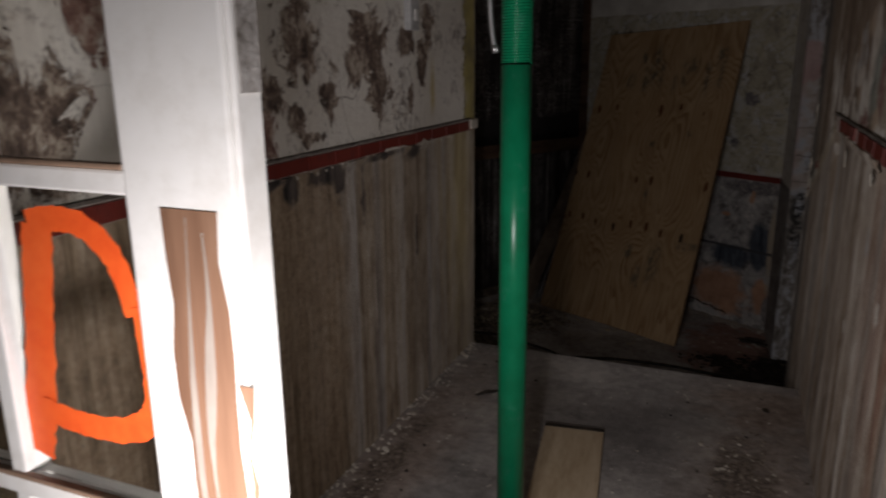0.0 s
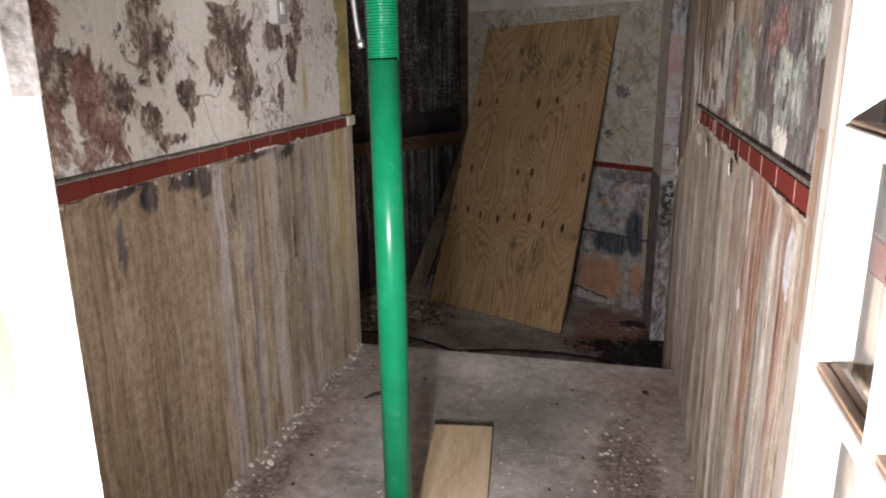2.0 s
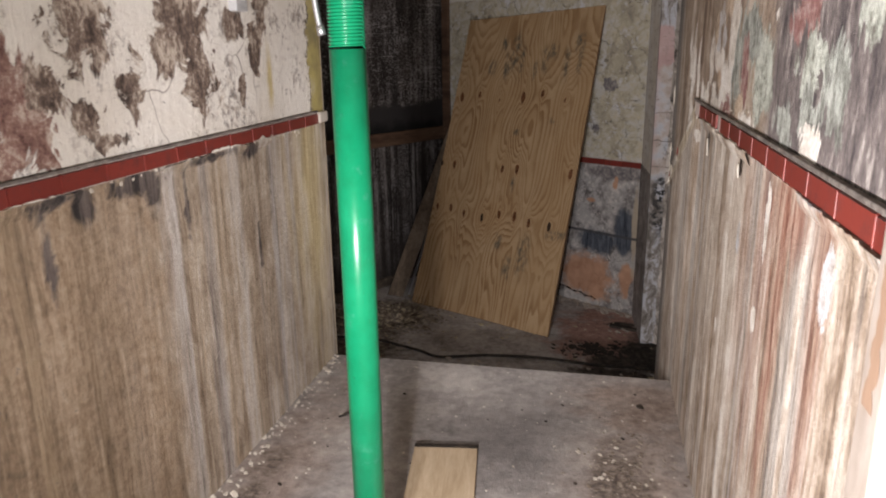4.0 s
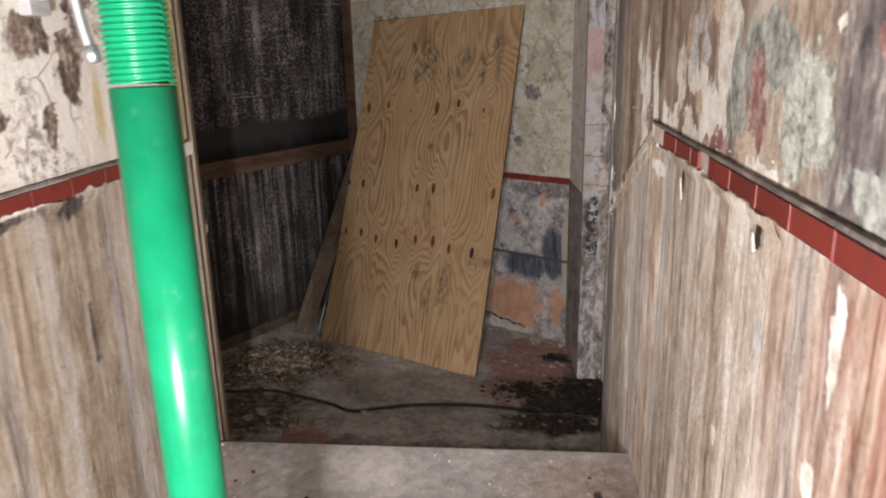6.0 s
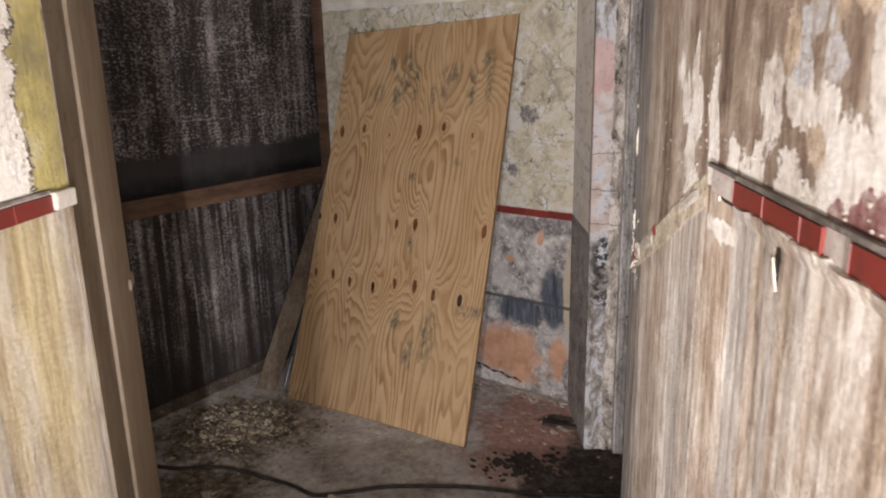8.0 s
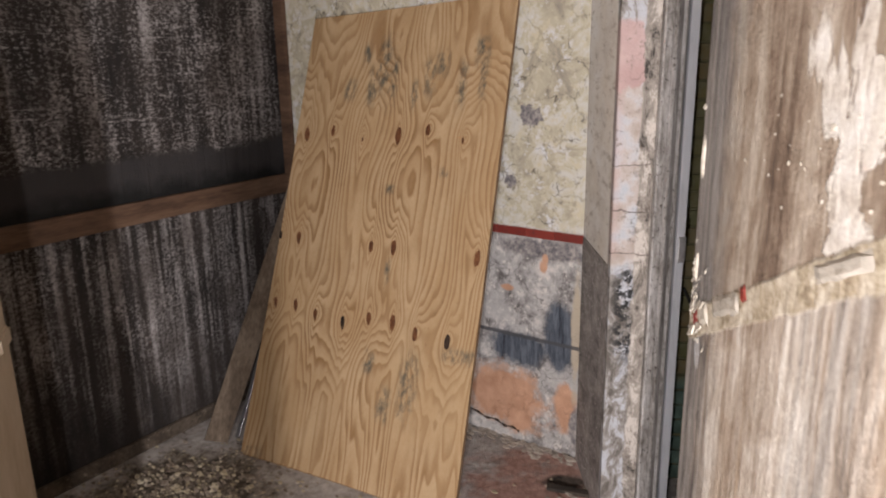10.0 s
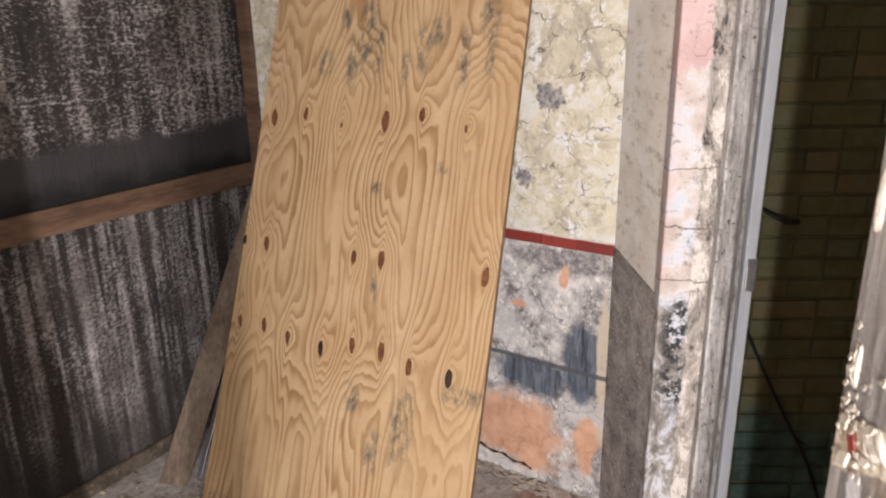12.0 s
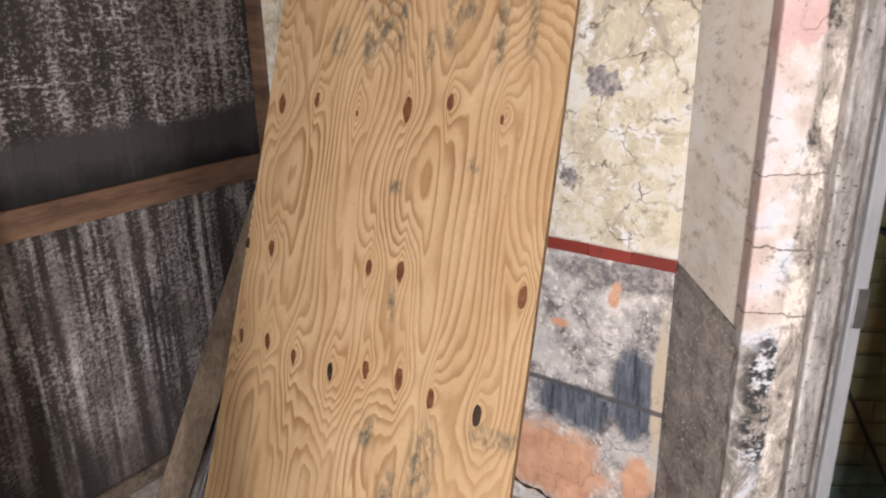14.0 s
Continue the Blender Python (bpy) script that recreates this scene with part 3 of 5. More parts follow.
def make_tile():
    n = Nodes("red_tile", 0.45, spec=0.4)
    n.co = n.add("ShaderNodeNewGeometry").outputs["Position"]
    r = n.add("ShaderNodeObjectInfo").outputs["Random"]
    c = n.mix(r, (0.15, 0.023, 0.017), (0.21, 0.036, 0.026))
    c = n.mix(n.step(n.noise(25, 6, 0.75), 0.5, 0.68, 0, 0.7), c, (0.09, 0.03, 0.028))
    n.bump(n.noise(40, 4), 0.2, 0.003)
    return n.done(c)


M_LEFT, M_RIGHT, M_BACK, M_DARK = make_left_wall(), make_right_wall(), make_back_wall(), make_dark_wall()
M_CONC, M_ROOM, M_PIL, M_PLY, M_BRICK, M_GLASS, M_TILE = make_concrete(), make_room_floor(), make_pilaster(), make_plywood(), make_brick(), make_glass("old_pane", (0.95, 0.95, 0.92)), make_tile()
# Glass tinted darker to hold back the overlit wall behind the open leaf.
M_DARKPANE = make_glass("darkened_pane", (0.55, 0.55, 0.53))
M_PLAIN = make_mix("plain_plaster", 4, (0.3, 0.27, 0.23), (0.45, 0.41, 0.36), (0.55, 0.5, 0.45))
M_CEIL = make_mix("stained_ceiling", 3, (0.35, 0.31, 0.26), (0.52, 0.48, 0.42), (0.62, 0.58, 0.52))
M_NIB = make_nib()
M_NIBLOW = make_mix("dark_dado_plaster", 13, (0.11, 0.1, 0.095), (0.3, 0.27, 0.25), (0.5, 0.46, 0.43), speck=(0.85, 0.8, 0.76), stretch=(1, 0.6, 0.9), bump=0.7, dist=0.008)
M_MORTAR = make_mix("mortar", 12, (0.3, 0.27, 0.23), (0.46, 0.42, 0.36), (0.55, 0.5, 0.44))
M_DIRTMORTAR = make_mix("mossy_mortar", 12, (0.085, 0.08, 0.04), (0.125, 0.116, 0.058), (0.16, 0.15, 0.082))
M_WHITE = make_mix("gloss_white_paint", 5, (0.68, 0.66, 0.62), (0.78, 0.77, 0.74), (0.8, 0.79, 0.77), rough=0.35, bump=0.12)
M_BARE = make_mix("bare_door_wood", 6, (0.12, 0.06, 0.035), (0.21, 0.115, 0.07), (0.32, 0.2, 0.135), stretch=(1, 1, 0.08), rough=0.6)
M_BROWN = make_mix("brown_rebate_wood", 6, (0.16, 0.1, 0.065), (0.24, 0.16, 0.11), (0.3, 0.2, 0.14), stretch=(1, 1, 0.08), rough=0.6)
# White dimmed to beige for a face in grazing light; also old paint runs.
M_DIMBEIGE = make_mix("dimmed_beige_paint", 6, (0.2, 0.165, 0.135), (0.28, 0.24, 0.205), (0.34, 0.3, 0.26), stretch=(1, 1, 0.3), rough=0.5)
M_CREAM = make_mix("cream_post_paint", 5, (0.29, 0.225, 0.15), (0.41, 0.335, 0.245), (0.5, 0.425, 0.335), stretch=(1, 1, 0.35), rough=0.5)
# Cream wall darkened to brown for the prop's shadow; the specks are grime.
M_POSTSHADE = make_mix("shade_browned_post", 4, (0.13, 0.095, 0.06), (0.24, 0.19, 0.135), (0.33, 0.275, 0.205), speck=(0.1, 0.07, 0.045), stretch=(1, 1, 0.35), rough=0.55)
M_BATTEN = make_mix("brown_batten", 5, (0.05, 0.028, 0.018), (0.1, 0.058, 0.036), (0.145, 0.09, 0.058), stretch=(0.3, 0.3, 2))
M_GREYWOOD = make_mix("weathered_plank", 5, (0.065, 0.047, 0.033), (0.125, 0.094, 0.067), (0.2, 0.157, 0.118), stretch=(2, 2, 0.2))
M_PALEWOOD = make_mix("pale_plank", 6, (0.36, 0.27, 0.17), (0.46, 0.36, 0.24), (0.54, 0.44, 0.31), stretch=(3, 0.35, 1), rough=0.7, bump=0.15)
M_PLYEDGE = make_mix("plywood_edge", 8, (0.09, 0.055, 0.03), (0.16, 0.1, 0.055), (0.24, 0.15, 0.09), stretch=(6, 6, 1))
M_KNOT = make_mix("wood_knot", 30, (0.05, 0.02, 0.01), (0.13, 0.05, 0.02), (0.2, 0.085, 0.035), rough=0.7)
M_GAP = make_mix("knot_hole", 30, (0.012, 0.008, 0.006), (0.03, 0.018, 0.012), (0.05, 0.03, 0.02))
M_GREEN = make_mix("green_enamel", 3, (0.003, 0.132, 0.056), (0.004, 0.166, 0.073), (0.006, 0.19, 0.085), rough=0.29, bump=0.05, speck=(0.02, 0.18, 0.095))
M_STEEL = make_mix("zinc_steel", 20, (0.45, 0.45, 0.46), (0.6, 0.6, 0.61), (0.7, 0.7, 0.71), rough=0.35, metal=0.9, bump=0.1)
M_ORANGE = make_mix("orange_spray_paint", 8, (0.72, 0.08, 0.015), (0.8, 0.11, 0.02), (0.85, 0.14, 0.03), rough=0.5, bump=0.05)
M_BLACK = make_mix("black_rubber", 20, (0.012, 0.011, 0.01), (0.022, 0.02, 0.018), (0.035, 0.03, 0.028), rough=0.55)
M_CABLE = make_mix("dusty_rubber", 25, (0.014, 0.012, 0.01), (0.03, 0.025, 0.021), (0.075, 0.062, 0.05), rough=0.75)
M_BASEDARK = make_mix("sooty_skirting", 6, (0.025, 0.019, 0.014), (0.06, 0.046, 0.034), (0.12, 0.096, 0.074), speck=(0.2, 0.17, 0.13))
M_FRAME = make_mix("blue_white_frame", 6, (0.5, 0.53, 0.58), (0.64, 0.67, 0.72), (0.7, 0.73, 0.78), rough=0.4, stretch=(1, 1, 0.2))
M_FRAMEGREY = make_mix("grey_frame_rebate", 9, (0.05, 0.045, 0.04), (0.17, 0.155, 0.145), (0.34, 0.32, 0.3), stretch=(2, 2, 0.2), rough=0.6)
M_CASING = make_mix("flaking_casing", 14, (0.12, 0.105, 0.092), (0.38, 0.36, 0.34), (0.62, 0.6, 0.59), stretch=(1.5, 1.5, 0.35), speck=(0.05, 0.042, 0.035))
M_FLAKE = make_mix("paint_flake", 10, (0.4, 0.35, 0.28), (0.58, 0.53, 0.45), (0.72, 0.68, 0.6))
M_CRUMB = make_mix("plaster_crumb", 10, (0.2, 0.17, 0.14), (0.36, 0.31, 0.26), (0.5, 0.45, 0.38))
M_DIRTCRUMB = make_mix("brown_dirt_crumb", 10, (0.08, 0.06, 0.045), (0.2, 0.16, 0.125), (0.42, 0.37, 0.3))
M_LITTER = make_mix("yellowed_litter", 10, (0.22, 0.18, 0.11), (0.42, 0.36, 0.25), (0.62, 0.56, 0.44))
M_SOOT = make_mix("burnt_debris", 15, (0.012, 0.01, 0.009), (0.035, 0.028, 0.022), (0.07, 0.055, 0.042))
M_BOX = make_mix("grey_box_paint", 8, (0.36, 0.36, 0.36), (0.5, 0.5, 0.5), (0.6, 0.6, 0.6), rough=0.5)


# ---------- building helpers ----------
def part(name, bm, material, parent=None, label=""):
    bm.normal_update()
    mesh = bpy.data.meshes.new(name)
    bm.to_mesh(mesh)
    bm.free()
    if material:
        mesh.materials.append(material)
    ob = new(name, mesh)
    if parent:
        ob.parent = parent
    if label:
        tagged(ob, label)
    return ob


def smooth(ob):
    for p in ob.data.polygons:
        p.use_smooth = True
    return ob


def empty(name, label, category, group="", kind=""):
    return tagged(new(name), label, category, group, kind)


def box(x0, y0, z0, x1, y1, z1, bevel=0.0, bm=None):
    own = bm or bmesh.new()
    r = bmesh.ops.create_cube(own, size=1.0)
    for v in r["verts"]:
        v.co = Vector(((x0 + x1) / 2 + v.co.x * (x1 - x0), (y0 + y1) / 2 + v.co.y * (y1 - y0), (z0 + z1) / 2 + v.co.z * (z1 - z0)))
    if bevel:
        edges = {e for v in r["verts"] for e in v.link_edges}
        bmesh.ops.bevel(own, geom=list(edges), offset=bevel, segments=2, affect="EDGES", profile=0.6)
    return own


def slab(p, q, z0, z1, back, bevel=0.0, bm=None):
    """An upright slab whose face runs from p to q in plan; back: its thickness, to the left of the way from p to q."""
    p, q = Vector(p), Vector(q)
    d = (q - p).normalized()
    w = Vector((-d.y, d.x)) * back
    own = bm or bmesh.new()
    ring = [p, q, q + w, p + w]
    lo = [own.verts.new((*v, z0)) for v in ring]
    hi = [own.verts.new((*v, z1)) for v in ring]
    faces = [lo[::-1], hi] + [[lo[k], lo[(k + 1) % 4], hi[(k + 1) % 4], hi[k]] for k in range(4)]
    made = [own.faces.new(f) for f in faces]
    bmesh.ops.recalc_face_normals(own, faces=made)
    if bevel:
        bmesh.ops.bevel(own, geom=list({e for f in made for e in f.edges}), offset=bevel, segments=2, affect="EDGES")
    return own


def tube(points, radius, sides=10, bm=None, caps=True):
    own = bm or bmesh.new()
    pts = [Vector(p) for p in points]
    rings = []
    for k, p in enumerate(pts):
        d = (pts[min(k + 1, len(pts) - 1)] - pts[max(k - 1, 0)]).normalized()
        u = d.cross(Vector((0.31, 0.77, 0.55))).normalized()
        v = d.cross(u)
        r = radius[k] if isinstance(radius, (list, tuple)) else radius
        rings.append([own.verts.new(p + (u * math.cos(a) + v * math.sin(a)) * r) for a in [2 * math.pi * s / sides for s in range(sides)]])
    for a, b in zip(rings, rings[1:]):
        for s in range(sides):
            own.faces.new((a[s], a[(s + 1) % sides], b[(s + 1) % sides], b[s]))
    if caps:
        own.faces.new(rings[0][::-1])
        own.faces.new(rings[-1])
    bmesh.ops.recalc_face_normals(own, faces=own.faces[:])
    return own


def curve_points(keys, steps=8):
    """A smooth line through the keys."""
    pts = [Vector(k) for k in keys]
    out = []
    for k in range(len(pts) - 1):
        p0, p1, p2, p3 = pts[max(k - 1, 0)], pts[k], pts[k + 1], pts[min(k + 2, len(pts) - 1)]
        for s in range(steps):
            t = s / steps
            out.append(0.5 * ((2 * p1) + (p2 - p0) * t + (2 * p0 - 5 * p1 + 4 * p2 - p3) * t * t + (3 * p1 - p0 - 3 * p2 + p3) * t ** 3))
    return out + [pts[-1]]


# ---------- plan ----------
LEFT, RIGHT, LIP, LOW, TOP = -0.826, 0.672, 3.236, -0.55, 2.55
BACK_R = Vector((0.638, 5.455))
BACK_DIR = Vector((-0.848, 0.530)).normalized()
CORNER = BACK_R + BACK_DIR * 1.918
DARK_DIR = Vector((-0.5, -0.866)).normalized()
DARK_END = CORNER + DARK_DIR * 3.3

# floors, ceiling, walls
tagged(part("floor", box(-1.05, -2.4, -0.75, 0.9, LIP, 0.0, 0.006), M_CONC), "grey dusty concrete corridor floor ending in a high step", "floor", kind="structure")
tagged(part("floor_lower", box(-3.2, LIP + 0.002, -0.7, 3.2, 7.4, LOW), M_ROOM), "dirty concrete floor of the lower room with soot and red stains", "floor", kind="structure")
tagged(part("ceiling", box(-3.2, -2.4, TOP, 3.2, 7.4, TOP + 0.15), M_CEIL), "stained plaster ceiling", "ceiling", kind="structure")
wall_left = tagged(part("wall_left", box(LEFT - 0.2, -2.4, 0.001, LEFT, 3.25, TOP - 0.001), M_LEFT), "corridor wall with peeling white plaster above stained streaky dado", "wall", kind="structure")
wall_right = tagged(part("wall_right", box(RIGHT, -2.4, LOW + 0.001, RIGHT + 0.16, 3.93, TOP - 0.001), M_RIGHT), "corridor wall with flaking white, green and brown paint over streaky dado", "wall", kind="structure")
wall_back = tagged(part("wall_back", slab(CORNER, BACK_R, LOW + 0.001, TOP - 0.001, 0.18), M_BACK), "cracked cream plaster wall above grey, blue-black and terracotta dado", "wall", kind="structure")
wall_dark = tagged(part("wall_dark", slab(DARK_END, CORNER, LOW + 0.001, TOP - 0.001, 0.18), M_DARK), "soot-blackened ribbed boarding with pale bloom", "wall", kind="structure")
tagged(part("wall_south", box(-1.05, -2.6, 0.0, 0.9, -2.402, TOP - 0.001), M_PLAIN), "plain plaster wall behind the doors", "wall", kind="structure")
tagged(part("wall_room_left", box(-3.2, 3.08, LOW, LEFT - 0.204, 3.248, TOP - 0.001), M_PLAIN), "plain plaster return wall", "wall", kind="structure")
tagged(part("wall_room_end", box(-3.2, 3.25, LOW, -3.0, 4.6, TOP - 0.001), M_PLAIN), "plain plaster end wall", "wall", kind="structure")
tagged(part("wall_side_south", box(RIGHT + 0.164, 3.7, LOW, 3.0, 3.9, TOP - 0.001), M_PLAIN), "plain plaster wall of the side space", "wall", kind="structure")
tagged(part("wall_side_east", box(3.0, 3.7, LOW, 3.2, 5.6, TOP - 0.001), M_PLAIN), "plain plaster wall of the side space", "wall", kind="structure")

# pilaster between the back wall and the side opening
NIB = (0.662, 4.955)
pil = empty("pilaster", "plaster pilaster with pink, white and mouldy paint layers", "pilaster", kind="structure")
part("nib_upper", slab(BACK_R + BACK_DIR * 0.012, NIB, 0.575, TOP - 0.002, 0.12), M_NIB, pil, "cream plaster return")
part("nib_lower", slab((BACK_R.x - 0.014, BACK_R.y + 0.006), (NIB[0] - 0.004, NIB[1]), LOW + 0.001, 0.573, 0.122), M_NIBLOW, pil, "dark flaking dado return")
part("face", box(0.657, 4.93, LOW + 0.001, 0.80, 4.995, TOP - 0.002, 0.008), M_PIL, pil)

# moulded frame of the side opening
opening = empty("side_door_frame", "flaking moulded door frame with bluish white edge strip", "door frame", kind="structure")
part("casing", box(0.7985, 4.895, LOW + 0.001, 0.834, 4.97, 2.05, 0.007), M_CASING, opening, "flaking outer casing")
part("bead", tube([(0.842, 4.905, LOW), (0.842, 4.905, 2.05)], 0.011, 10), M_CASING, opening)
part("rebate", box(0.836, 4.915, LOW + 0.001, 0.868, 5.0, 2.05, 0.004), M_FRAMEGREY, opening, "dark worn rebate")
part("fillet", box(0.869, 4.93, LOW + 0.001, 0.885, 5.02, 2.05, 0.004), M_CASING, opening)
part("groove", box(0.886, 4.96, LOW + 0.001, 0.898, 5.04, 2.05, 0.002), M_FRAMEGREY, opening)
part("edge_strip", box(0.899, 4.94, LOW + 0.001, 0.932, 5.06, 2.05, 0.004), M_FRAME, opening, "bluish white painted strip")
part("strike_plate", box(0.906, 4.936, 0.60, 0.937, 5.0, 0.70, 0.004), M_STEEL, opening, "dull metal strike plate")
part("head", box(0.80, 4.9, 2.052, 1.9, 5.06, TOP - 0.002), M_PLAIN, opening)

# splayed wall that leads from the corridor's end into the lower room
SPLAY_A, SPLAY_B = Vector((LEFT + 0.001, 3.254)), Vector((-1.21, 4.15))
# The near part carries the prop's shadow in its colour.
splay = tagged(part("wall_splay", slab(SPLAY_A, SPLAY_B, LOW + 0.001, TOP - 0.002, 0.14, 0.006), M_POSTSHADE), "grimy splayed wall at the corridor's end, browned for the prop's shadow", "wall", kind="structure")
way = (SPLAY_B - SPLAY_A).normalized()
face = Vector((way.y, -way.x))
# Added thin sheet in plain cream: the same wall where it is lit.
part("edge_board", slab(SPLAY_A + way * 0.32 + face * 0.012, SPLAY_B + way * 0.008 + face * 0.012, LOW + 0.002, TOP - 0.004, 0.011, 0.003), M_CREAM, splay, "cream facing added for the wall's lit far part")
part("dado_ledge", slab(SPLAY_A + way * 0.86 + face * 0.022, SPLAY_B + way * 0.012 + face * 0.022, 0.585, 0.635, 0.02, 0.006), M_CREAM, splay, "broken end of the dado ledge")
part("plaster_lump", box(LEFT + 0.001, 3.17, 1.075, LEFT + 0.02, 3.255, 1.12, 0.008), M_MORTAR, wall_left, "broken plaster stop of the tile band")

# batten, skirting and corner strip on the dark wall
DN = Vector((0.866, -0.5))
b0, b1 = DARK_END + DN * 0.002, CORNER + DN * 0.002
tagged(part("batten_rail", slab(b0 + DN * 0.03, b1 + DN * 0.03, 0.615, 0.72, 0.029, 0.004), M_BATTEN), "brown wooden dado rail on the blackened wall", "rail", kind="structure")
tagged(part("baseboard", slab(b0 + DN * 0.022, b1 + DN * 0.022, LOW + 0.001, LOW + 0.075, 0.02, 0.004), M_BASEDARK), "dark dirty wooden baseboard", "baseboard", kind="structure")
strip_at = CORNER - BACK_DIR * 0.012 + Vector((-0.53, -0.848)) * 0.034
tagged(part("corner_strip", slab(strip_at, strip_at - BACK_DIR * 0.075, LOW + 0.08, TOP - 0.4, 0.03, 0.004), M_BATTEN), "brown wooden strip in the room's corner", "trim", kind="structure")


# ---------- glazed double doors ----------
def door_leaf(name, label, place, flip, width, stile, spots):
    """A glazed leaf in its own x (from the hinge to the free edge), front face at y = 0."""
    door = empty(name, label, "door", "double doors", "structure")
    def add(nm, bm, m, lab=""):
        return part(nm, bm, m, door, lab)
    t = 0.042 if not flip else 0.052
    glass_y = 0.021 if not flip else 0.044
    rails = (0.62, 0.95, 1.285, 1.61) if not flip else (0.70, 1.006, 1.292, 1.60)
    add("lock_stile", box(width - stile, 0, 0.01, width, t, 2.03, 0.003), M_WHITE)
    add("hinge_stile", box(0, 0, 0.01, 0.1, t, 2.03, 0.003), M_WHITE)
    add("top_rail", box(0.101, 0, 1.93, width - stile - 0.001, t, 2.03, 0.003), M_WHITE)
    add("bottom_rail", box(0.101, 0, 0.01, width - stile - 0.001, t, 0.30, 0.003), M_WHITE)
    mid = width - stile - 0.20
    for z in rails:
        add("muntin", box(0.101, 0.004, z - 0.011, width - stile - 0.001, t - 0.004, z + 0.011, 0.003), M_WHITE)
        for depth in ((0.0,) if not flip else (0.010, 0.024)):
            add("glazing_bead", box(0.101, depth, z + 0.0115, width - stile - 0.001, depth + 0.010, z + 0.017, 0.002), M_BROWN)
    add("upright_muntin", box(mid - 0.011, 0.005, 0.30, mid + 0.011, t - 0.005, 1.93, 0.003), M_WHITE)
    levels = (0.30, *rails, 1.93)
    for z0, z1 in zip(levels, levels[1:]):
        for x0, x1 in ((0.10, mid), (mid, width - stile)):
            pane = add("pane", box(x0 + 0.004, glass_y - 0.002, z0 + 0.012, x1 - 0.004, glass_y + 0.002, z1 - 0.012), M_DARKPANE if flip else M_GLASS)
            pane.visible_shadow = False
    front_y = -0.0088 if flip else -0.0008
    for nm, x0, x1, z0, z1, m in spots:
        bm = bmesh.new()
        rnd = random.Random(nm + name)
        left = [(x0 + rnd.uniform(-0.006, 0.006), z0 + (z1 - z0) * k / 24) for k in range(25)]
        right = [(x1 + rnd.uniform(-0.006, 0.006), z0 + (z1 - z0) * k / 24) for k in range(25)]
        va = [bm.verts.new((x, front_y, z)) for x, z in left]
        vb = [bm.verts.new((x, front_y, z)) for x, z in right]
        for k in range(24):
            bm.faces.new((va[k], vb[k], vb[k + 1], va[k + 1]))
        add(nm, bm, m, "worn-off paint baring the wood")
    door.matrix_world = place
    return door


M_LEDGE2 = make_mix("chipped_grey_paint", 20, (0.08, 0.065, 0.05), (0.3, 0.28, 0.26), (0.45, 0.43, 0.41))
leaf_left = door_leaf("door_1", "white glazed door leaf with peeling paint and orange spray mark", pose(-0.735, 0.474, 0.0), False, 0.718, 0.114,
                      (("bare_patch", 0.644, 0.702, 0.25, 1.268, M_BARE), ("bare_edge", 0.712, 0.717, 0.35, 1.12, M_BARE)))
part("edge_bead", box(0.7185, 0.004, 0.01, 0.724, 0.036, 2.03, 0.002), M_WHITE, leaf_left)
part("hinge", box(0.7245, 0.008, 1.36, 0.7262, 0.034, 1.44, 0.0006), M_LEDGE2, leaf_left, "grey painted hinge leaf")

leaf_right = door_leaf("door_2", "white glazed door leaf folded open beside the wall", pose(0.602, 0.40, 0.0, 0, 0, 90) @ Matrix.Diagonal((1, -1, 1, 1)), True, 0.63, 0.058,
                       (("bare_strip", 0.592, 0.612, 1.035, 1.295, M_BROWN),))
# Added facing that puts the stile face's weaker light into its colour.
part("edge_stop", box(0.574, -0.008, 0.01, 0.628, -0.0005, 2.03, 0.003), M_DIMBEIGE, leaf_right, "white stile face dimmed to beige for grazing light")
jambs = empty("door_frame_1", "white painted frame of the double doors", "door frame", kind="structure")
part("jamb", box(LEFT + 0.001, 0.43, 0.001, -0.738, 0.56, 2.06, 0.004), M_WHITE, jambs)
part("head", box(LEFT + 0.001, 0.43, 2.062, RIGHT - 0.001, 0.56, 2.12, 0.004), M_WHITE, jambs)
part("transom_wall", box(LEFT + 0.001, 0.44, 2.122, RIGHT - 0.001, 0.55, TOP - 0.001), M_PLAIN, jambs)


def stroke(name, keys, width, parent):
    """A sprayed stroke on the pane of the left leaf, in plan coordinates x and z, lying just before the glass."""
    pts = curve_points([(0.344 + (x - 0.344) * 0.92, 0.0, 1.383 + (z - 1.383) * 0.92) for x, z in keys], 7)
    bm = bmesh.new()
    rnd = random.Random(7)
    rows = []
    for k, p in enumerate(pts):
        d = (pts[min(k + 1, len(pts) - 1)] - pts[max(k - 1, 0)]).normalized()
        w = Vector((-d.z, 0, d.x)) * width * (0.5 + rnd.uniform(-0.05, 0.05))
        rows.append([bm.verts.new(p + w * s) for s in (-1, -0.4, 0.4, 1)])
    for a, b in zip(rows, rows[1:]):
        for s in range(3):
            bm.faces.new((a[s], a[s + 1], b[s + 1], b[s]))
    ob = part(name, bm, M_ORANGE, parent)
    ob.location = (0.735, 0.0175, 0)
    return ob


stroke("spray_stroke", [(-0.318, 1.222), (-0.332, 1.14), (-0.345, 1.06), (-0.36, 0.985), (-0.368, 0.952)], 0.042, leaf_left)
ob = stroke("spray_stroke", [(-0.33, 1.225), (-0.29, 1.232), (-0.25, 1.226), (-0.215, 1.195), (-0.196, 1.14)], 0.026, leaf_left)
ob.location.y -= 0.0006
ob = stroke("spray_stroke", [(-0.352, 1.012), (-0.29, 1.004), (-0.23, 1.008), (-0.19, 1.03), (-0.18, 1.075), (-0.186, 1.15)], 0.028, leaf_left)
ob.location.y -= 0.0012

